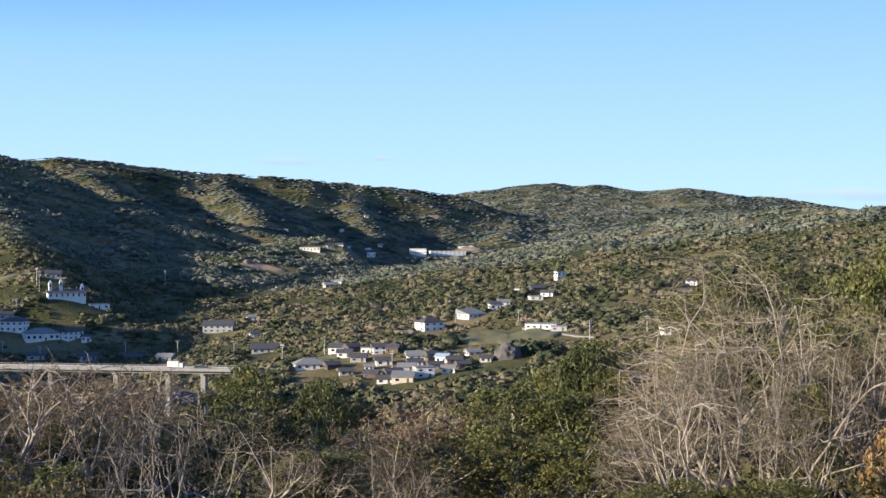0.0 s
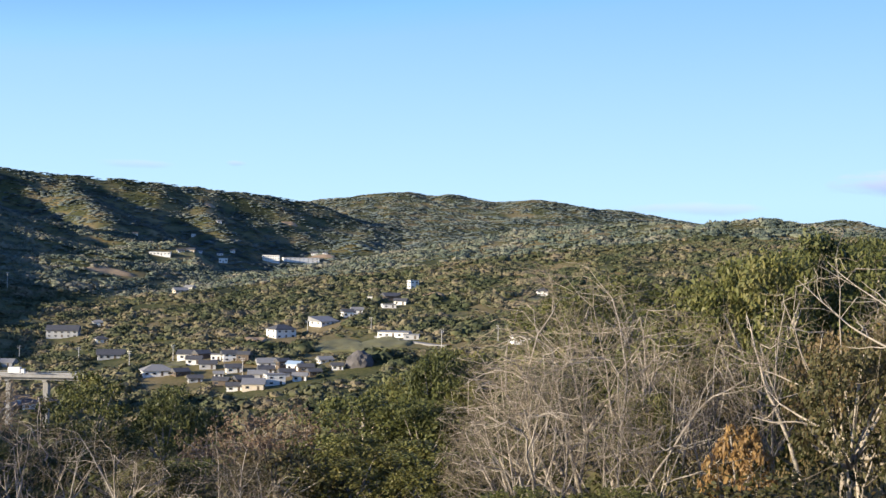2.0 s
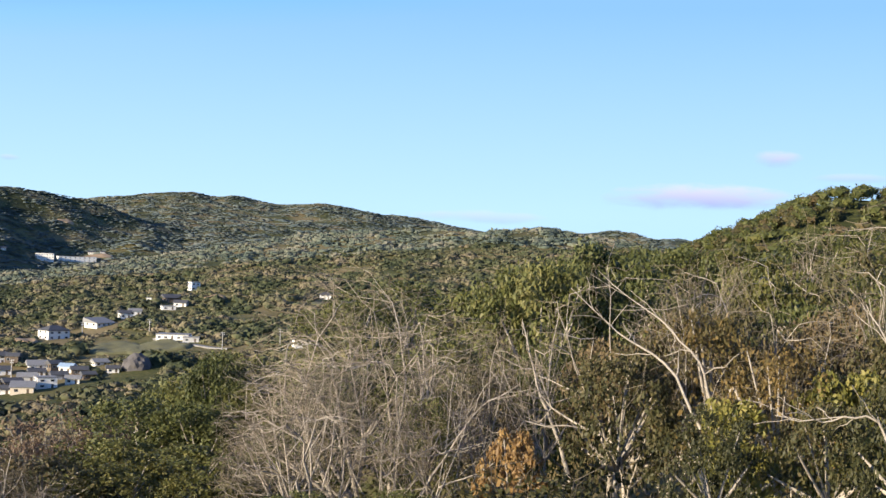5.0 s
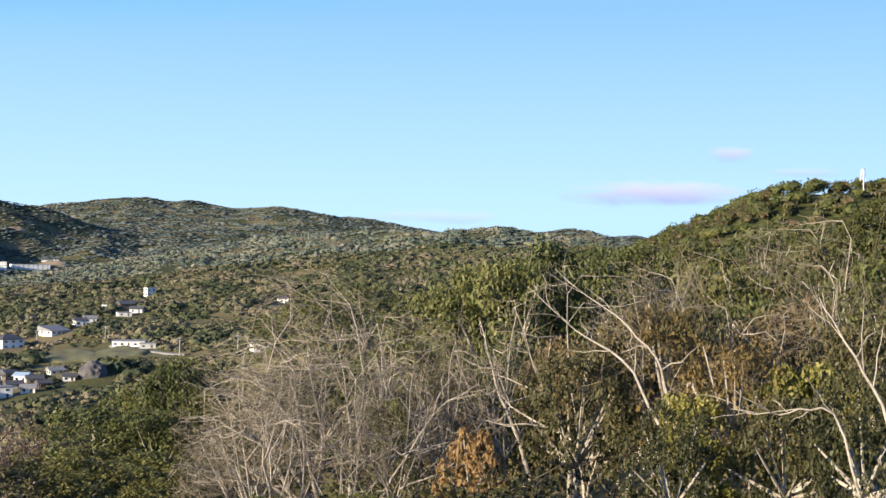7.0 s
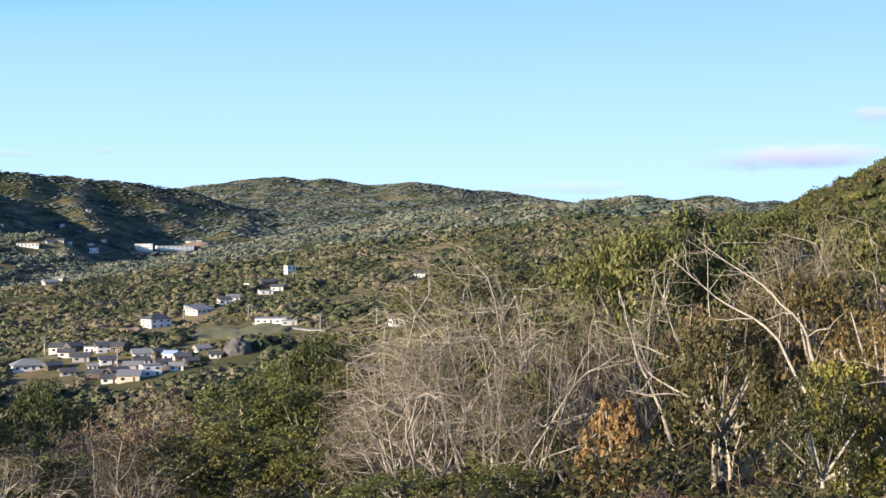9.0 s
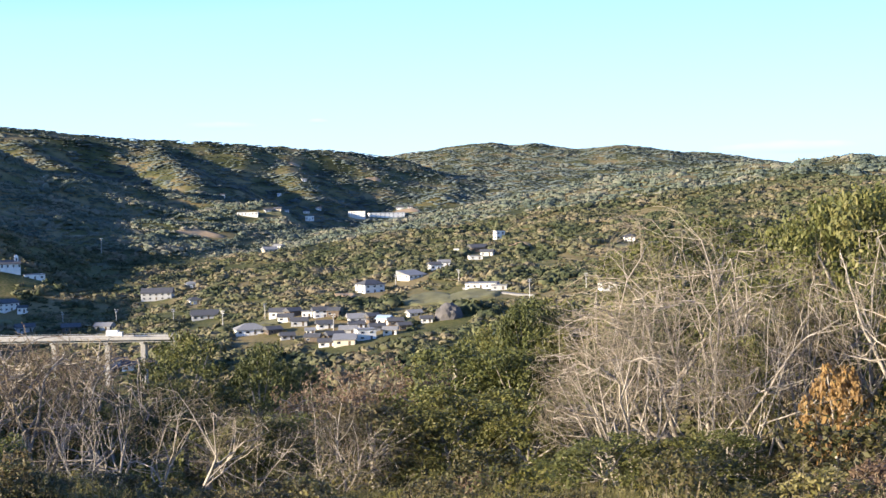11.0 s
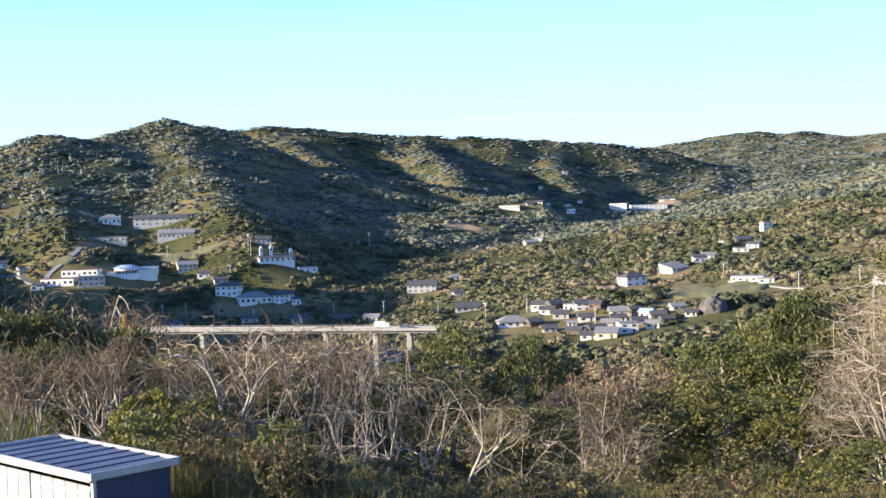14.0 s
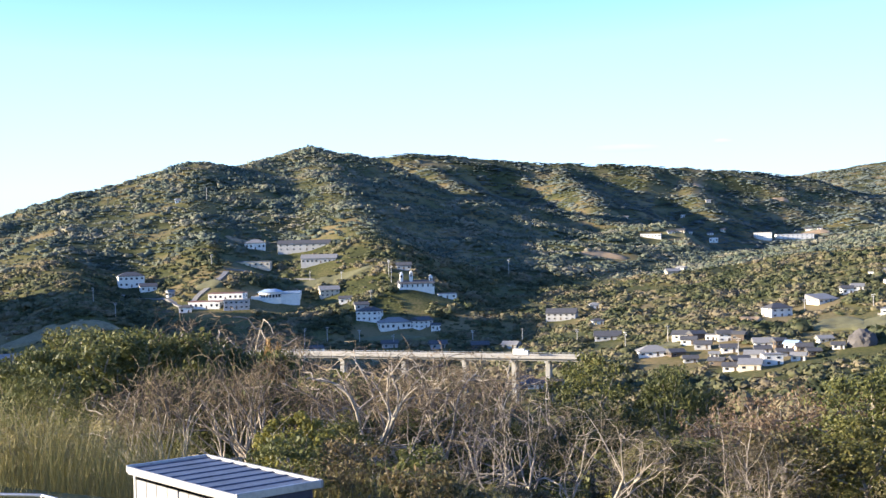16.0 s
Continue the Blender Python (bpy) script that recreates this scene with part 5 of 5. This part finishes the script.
def snag(points, girth, seed, label):
    """A dead leaning stem through a few points, with some broken side branches."""
    rng = np.random.RandomState(seed)
    p = np.array(points, float)
    t = np.linspace(0, len(p) - 1, 13)
    line = np.column_stack([np.interp(t, np.arange(len(p)), p[:, k]) for k in range(3)])
    line[1:-1] = (line[:-2] + 2 * line[1:-1] + line[2:]) / 4 + rng.normal(size=(11, 3)) * 0.025
    r = np.linspace(girth, girth * 0.2, 13)
    thing = new("dead_tree")
    tagged(thing, label, "dead tree", "dead stems in the thicket")
    part("trunk", mesh_of("trunk", *tubes(line[:-1], line[1:], r[:-1], r[1:], 7), M_BARK, True), M_BARK, thing)
    for k in (3, 5, 6, 7, 8, 9, 10, 11):
        d = unit(unit(line[k] - line[k - 1]) + rng.normal(size=3) * 0.55)
        a = line[k] + np.outer(np.linspace(0, 1, 5) * rng.uniform(0.6, 1.9), d) + np.cumsum(rng.normal(size=(5, 3)) * 0.05, 0)
        a[0] = line[k]
        q = np.linspace(r[k] * 0.6, 0.008, 5)
        part("branch", mesh_of("branch", *tubes(a[:-1], a[1:], q[:-1], q[1:], 5), M_BARK, True), M_BARK, thing)


snag([(17.97, 23.36, 75.11), (17.71, 23.81, 77.27), (17.28, 24.62, 78.62), (17.06, 25.26, 79.53)], 0.05, 3, "pale dead stem leaning over the thicket")
snag([(17.81, 24.72, 75.12), (17.38, 25.03, 77.12), (16.70, 25.50, 76.99), (16.19, 25.82, 76.85), (15.46, 26.27, 76.96)], 0.035, 4, "pale crooked dead limb low in the thicket")
snag([(16.50, 40.25, 72.20), (15.91, 40.48, 74.42), (15.22, 40.96, 76.24), (14.81, 41.43, 78.28)], 0.09, 5, "stout grey dead trunk leaning among the bare trees")
snag([(17.30, 33.26, 75.73), (16.58, 34.07, 77.56), (15.41, 35.06, 78.29), (14.32, 35.95, 79.55)], 0.05, 6, "pale dead limb reaching out of the thicket")
snag([(17.57, 33.12, 76.07), (17.25, 33.29, 77.64), (16.41, 34.16, 78.69), (14.99, 35.46, 80.08)], 0.045, 7, "pale dead limb reaching out of the thicket")
snag([(10.83, 40.06, 72.34), (11.97, 39.73, 74.35), (12.85, 39.67, 75.62), (14.12, 39.55, 76.36)], 0.05, 8, "pale crooked limb above the orange-leaved tree")


# ---- woods on the near hill ----
def leafy_woods(name, seed, places, mat, label, per=330, leaf=0.3):
    """Trees of leaf clumps on the near hillside, as one object."""
    rng = np.random.RandomState(seed)
    pieces = []
    bv, bf = ball(1)
    bf4 = np.column_stack([bf, bf[:, 2]])
    for x, y, z, w, h in places:
        lobes = unit(rng.normal(size=(5, 3)) + np.array([0, 0, 0.4]))
        d = unit(rng.normal(size=(per, 3)) + np.array([0, 0, 0.5]))
        reach = 0.62 + 0.4 * np.max(np.clip(d @ lobes.T, 0, 1) ** 3, 1) + rng.normal(size=per) * 0.07
        half = np.array([w / 2, w / 2, h * 0.42])
        mid = np.array([x, y, z + h * 0.5])
        pieces.append(leaves(rng, mid + d * reach[:, None] * half, mid, leaf * rng.uniform(0.75, 1.2), 0.8))
        pieces[-1] = (pieces[-1][0], pieces[-1][1])
        core = lumpy(bv, rng, 0.08) * half * 0.86 + mid
        f = bf[:, [0, 1, 2]]
        # the inner foliage as four-sided faces: each triangle with its middle
        c = core[f].mean(1) * 0.5 + core[f[:, 0]] * 0.5
        vv = np.stack([core[f[:, 0]], core[f[:, 1]], core[f[:, 2]], c], 1).reshape(-1, 3)
        q = np.arange(len(f))[:, None] * 4
        pieces.append((vv, q + np.array([[0, 1, 2, 3]])))
    v, f = joined(pieces)
    tagged(new(name, mesh_of(name, v, f, mat)), label, "woods", kind="stuff")


def near_hill_places(seed, n, az0, az1, r0, r1, w, h):
    rng = np.random.RandomState(seed)
    r = np.sqrt(rng.uniform(r0 * r0, r1 * r1, n))
    x, y = polar(rng.uniform(az0, az1, n), r)
    z = land(x, y)
    ok = np.ones(n, bool)
    for q in np.linspace(0.2, 0.97, 20):
        ok &= land(x * q, y * q) - EYE_Z < (z + 9 - EYE_Z) * q + 1.5
    for cx, cy, cr in CLEARINGS:
        ok &= (x - cx) ** 2 + (y - cy) ** 2 > cr * cr
    s = rng.uniform(0.65, 1.25, n)
    return [(a, b, c, w * k, h * k) for a, b, c, k, good in zip(x, y, z, s, ok) if good]


leafy_woods("hillside_woods", 21, near_hill_places(31, 330, -46, -15, 85, 190, 6.0, 6.0), M_THICKET, "dull olive and brown scrub on the near hillside")
leafy_woods("hillside_woods", 22, near_hill_places(32, 260, -46, -15, 85, 190, 6.5, 6.5), M_GREEN, "dark green evergreen trees on the near hillside")
leafy_woods("hilltop_woods", 23, near_hill_places(33, 2300, -46, -22, 190, 520, 5.0, 4.4), M_GREEN, "evergreen trees over the hill to its crest", 64, 0.42)
leafy_woods("hilltop_woods", 24, near_hill_places(34, 1500, -46, -22, 190, 520, 4.6, 4.0), M_THICKET, "dull olive trees over the hill to its crest", 64, 0.42)
leafy_woods("slope_woods", 25, near_hill_places(35, 300, -20, 40, 88, 210, 6.5, 6.0), M_GREEN, "dark green trees on the slope below the lookout", 240, 0.3)


# ---- undergrowth on the slope ----
def undergrowth():
    rng = np.random.RandomState(77)
    kinds = ["green_shrub", "olive_shrub", "straw_shrub", "brown_shrub", "olive_shrub", "green_shrub"]
    right = ["olive_shrub", "brown_shrub", "green_shrub", "olive_shrub", "brown_shrub", "straw_shrub"]
    for i in range(240):
        az = rng.uniform(-40, 37)
        r = math.sqrt(rng.uniform(13 ** 2, 62 ** 2))
        x, y = polar(az, r)
        if abs(x + 9.7) < 3.6 and abs(y - 20.6) < 3.6:
            continue
        if 27 < az < 40 and 15 < r < 25 or r < 40 and az > -15:
            continue
        if r < 27:
            continue
        k = rng.uniform(0.6, 1.2) * (0.75 if r < 24 else 1.0) * (1.35 if az < -17 and r > 24 else 1.0)
        plant((right if az < -15 else kinds)[rng.randint(6)], float(x), float(y), 2.0 * k, 3.0 * k, variants=4)

    for i in range(64):
        az, r = rng.uniform(-15, 26), rng.uniform(22, 38)
        x, y = polar(az, r)
        if abs(x + 9.7) < 3.4 and abs(y - 20.6) < 3.0:
            continue
        k = rng.uniform(0.4, 0.7) * (1.2 if r < 28 else 0.9)
        plant(["straw_shrub", "yellow_shrub", "olive_shrub", "green_shrub", "olive_shrub"][rng.randint(5)], float(x), float(y), 2.2 * k, 2.4 * k, variants=4)


undergrowth()


def grass(name, seed, n, az0, az1, r0, r1, tall, mat, label):
    """Standing blades and stalks."""
    rng = np.random.RandomState(seed)
    r = np.sqrt(rng.uniform(r0 * r0, r1 * r1, n))
    x, y = polar(rng.uniform(az0, az1, n), r)
    keep = ~((np.abs(x + 9.7) < 2.6) & (np.abs(y - 20.6) < 2.4)) & (waves(x, y, 5, seed) > -0.5)
    x, y = x[keep], y[keep]
    n = len(x)
    z = land(x, y) - 0.05
    h = tall * rng.uniform(0.4, 1.2, n)
    a = rng.uniform(0, 6.283, n)
    w = rng.uniform(0.003, 0.008, n)
    lean = rng.normal(size=(n, 2)) * 0.24 * h[:, None]
    p = np.column_stack([x, y, z])
    side = np.column_stack([np.cos(a) * w, np.sin(a) * w, np.zeros(n)])
    mid = p + np.column_stack([lean * 0.35, h * 0.55])
    tip = p + np.column_stack([lean, h])
    v = np.stack([p - side, p + side, mid + side * 0.8, mid - side * 0.8, tip + side * 0.15, tip - side * 0.15], 1).reshape(-1, 3)
    q = np.arange(n)[:, None] * 6
    f = np.concatenate([q + np.array([[0, 1, 2, 3]]), q + np.array([[3, 2, 4, 5]])])
    tagged(new(name, mesh_of(name, v, f, mat)), label, "grass", kind="stuff")


grass("dry_grass", 51, 22000, -40, 38, 19, 42, 0.6, M_STRAW, "tall dry grass and weeds on the slope")
grass("dry_grass", 54, 9000, -40, -14, 13, 30, 0.75, M_STRAW, "tall dry grass at the edge of the thicket")
grass("tall_weeds", 55, 36000, -16, 27, 20.5, 33, 0.95, M_STRAW, "tall straw-green weeds on the slope below the lookout")
grass("bank_weeds", 56, 26000, -40, -13, 19, 32, 0.95, M_OLIVE, "tall green weeds at the foot of the thicket")
grass("reeds", 52, 6000, 26, 38, 29, 42, 2.3, M_STRAW, "pale standing reeds beside the trees")
grass("green_weeds", 53, 16000, -40, 38, 19, 44, 0.45, M_OLIVE, "green weeds among the dry grass")


# ---- the tool shed and the railing ----
def tool_shed(x, y, turn):
    z = 73.85
    thing = new("tool_shed")
    thing.matrix_world = pose(x, y, z, 0, 0, turn)
    tagged(thing, "steel tool shed, cream front, dark sides and a ribbed slate-blue roof", "shed")
    w, d, h = 3.66, 1.42, 2.1
    part("base", box(bmesh.new(), -w / 2, w / 2, -d / 2, d / 2, -0.9, 0.06, 0.02), M_CONCRETE, thing)
    part("back_wall", box(bmesh.new(), -w / 2, w / 2, d / 2 - 0.04, d / 2, 0.06, h, 0.004), M_SHED_SIDE, thing)
    for s in (-1, 1):
        part("side_wall", box(bmesh.new(), s * w / 2 - 0.02 - 0.02 * s, s * w / 2 + 0.02 - 0.02 * s, -d / 2 + 0.05, d / 2 - 0.045, 0.06, h, 0.004), M_SHED_SIDE, thing, "navy steel side")
        part("corner_post", box(bmesh.new(), s * (w / 2 - 0.03) - 0.04, s * (w / 2 - 0.03) + 0.04, -d / 2 - 0.012, -d / 2 + 0.048, 0.06, h, 0.006), M_STEEL, thing)
    n = 9
    for i in range(n):
        x0 = -w / 2 + 0.08 + i * (w - 0.16) / n
        x1 = x0 + (w - 0.16) / n
        if i == 4:
            x0 += 0.05
        deep = 0.0 if i < 4 else 0.045
        part("front_panel", box(bmesh.new(), x0 + 0.008, x1 - 0.008, -d / 2 + 0.0 - deep * 0.2, -d / 2 + 0.035, 0.1, h - 0.14, 0.006), M_SHED_WALL, thing)
    part("door_rail", box(bmesh.new(), 0.0, w / 2 - 0.08, -d / 2 - 0.03, -d / 2 - 0.004, h - 0.3, h - 0.22, 0.006), M_SHED_WALL, thing)
    part("door_gap", box(bmesh.new(), -0.235, -0.18, -d / 2 + 0.004, -d / 2 + 0.03, 0.1, h - 0.14), M_SHED_SIDE, thing)
    part("front_fascia", box(bmesh.new(), -w / 2 - 0.06, w / 2 + 0.06, -d / 2 - 0.1, -d / 2 - 0.05, h - 0.05, h + 0.09, 0.01), M_SHED_WALL, thing)
    roof = part("roof", box(bmesh.new(), -w / 2 - 0.06, w / 2 + 0.06, -d / 2 - 0.05, d / 2 + 0.1, h + 0.02, h + 0.06, 0.005), M_SHED_ROOF, thing)
    for i in range(9):
        xx = -w / 2 + 0.02 + i * (w - 0.04) / 8
        part("roof_rib", box(bmesh.new(), xx - 0.03, xx + 0.03, -d / 2 - 0.045, d / 2 + 0.09, h + 0.06, h + 0.08, 0.006), M_SHED_ROOF, roof)
    for s in (-1, 1):
        part("roof_edge", box(bmesh.new(), s * (w / 2 + 0.085) - 0.025, s * (w / 2 + 0.085) + 0.025, -d / 2 - 0.1, d / 2 + 0.1, h - 0.02, h + 0.11, 0.008), M_STEEL, roof)
    part("roof_back_edge", box(bmesh.new(), -w / 2 - 0.1, w / 2 + 0.1, d / 2 + 0.1, d / 2 + 0.15, h - 0.02, h + 0.11, 0.008), M_SHED_WALL, roof)


tool_shed(-9.8, 21.05, -35)


def railing():
    """A low pipe railing beside the path."""
    pts = [polar(a, r) for a, r in ((40, 21.0), (36, 20.5), (32.2, 20.0), (29.5, 18.6))]
    thing = new("pipe_railing")
    tagged(thing, "grey-green metal pipe railing beside the path", "railing")
    tops = []
    for x, y in pts:
        zz = ground_z(x, y)
        tops.append((x, y, 76.45 - 0.06 * (len(tops) - 2)))
        bm = bmesh.new()
        hgt = tops[-1][2] - zz + 0.3
        bmesh.ops.create_cone(bm, cap_ends=True, segments=10, radius1=0.03, radius2=0.03, depth=hgt, matrix=Matrix.Translation((x, y, tops[-1][2] - hgt / 2)))
        part("post", bm, M_STEEL, thing)
    for a, b in zip(tops, tops[1:]):
        for drop in (0.0, 0.3, 0.6):
            p, q = np.array([a]), np.array([b])
            p[:, 2] -= drop
            q[:, 2] -= drop
            v, f = tubes(p, q, np.array([0.025]), np.array([0.025]), 8)
            part("rail", mesh_of("rail", v, f, M_STEEL, True), M_STEEL, thing)


railing()
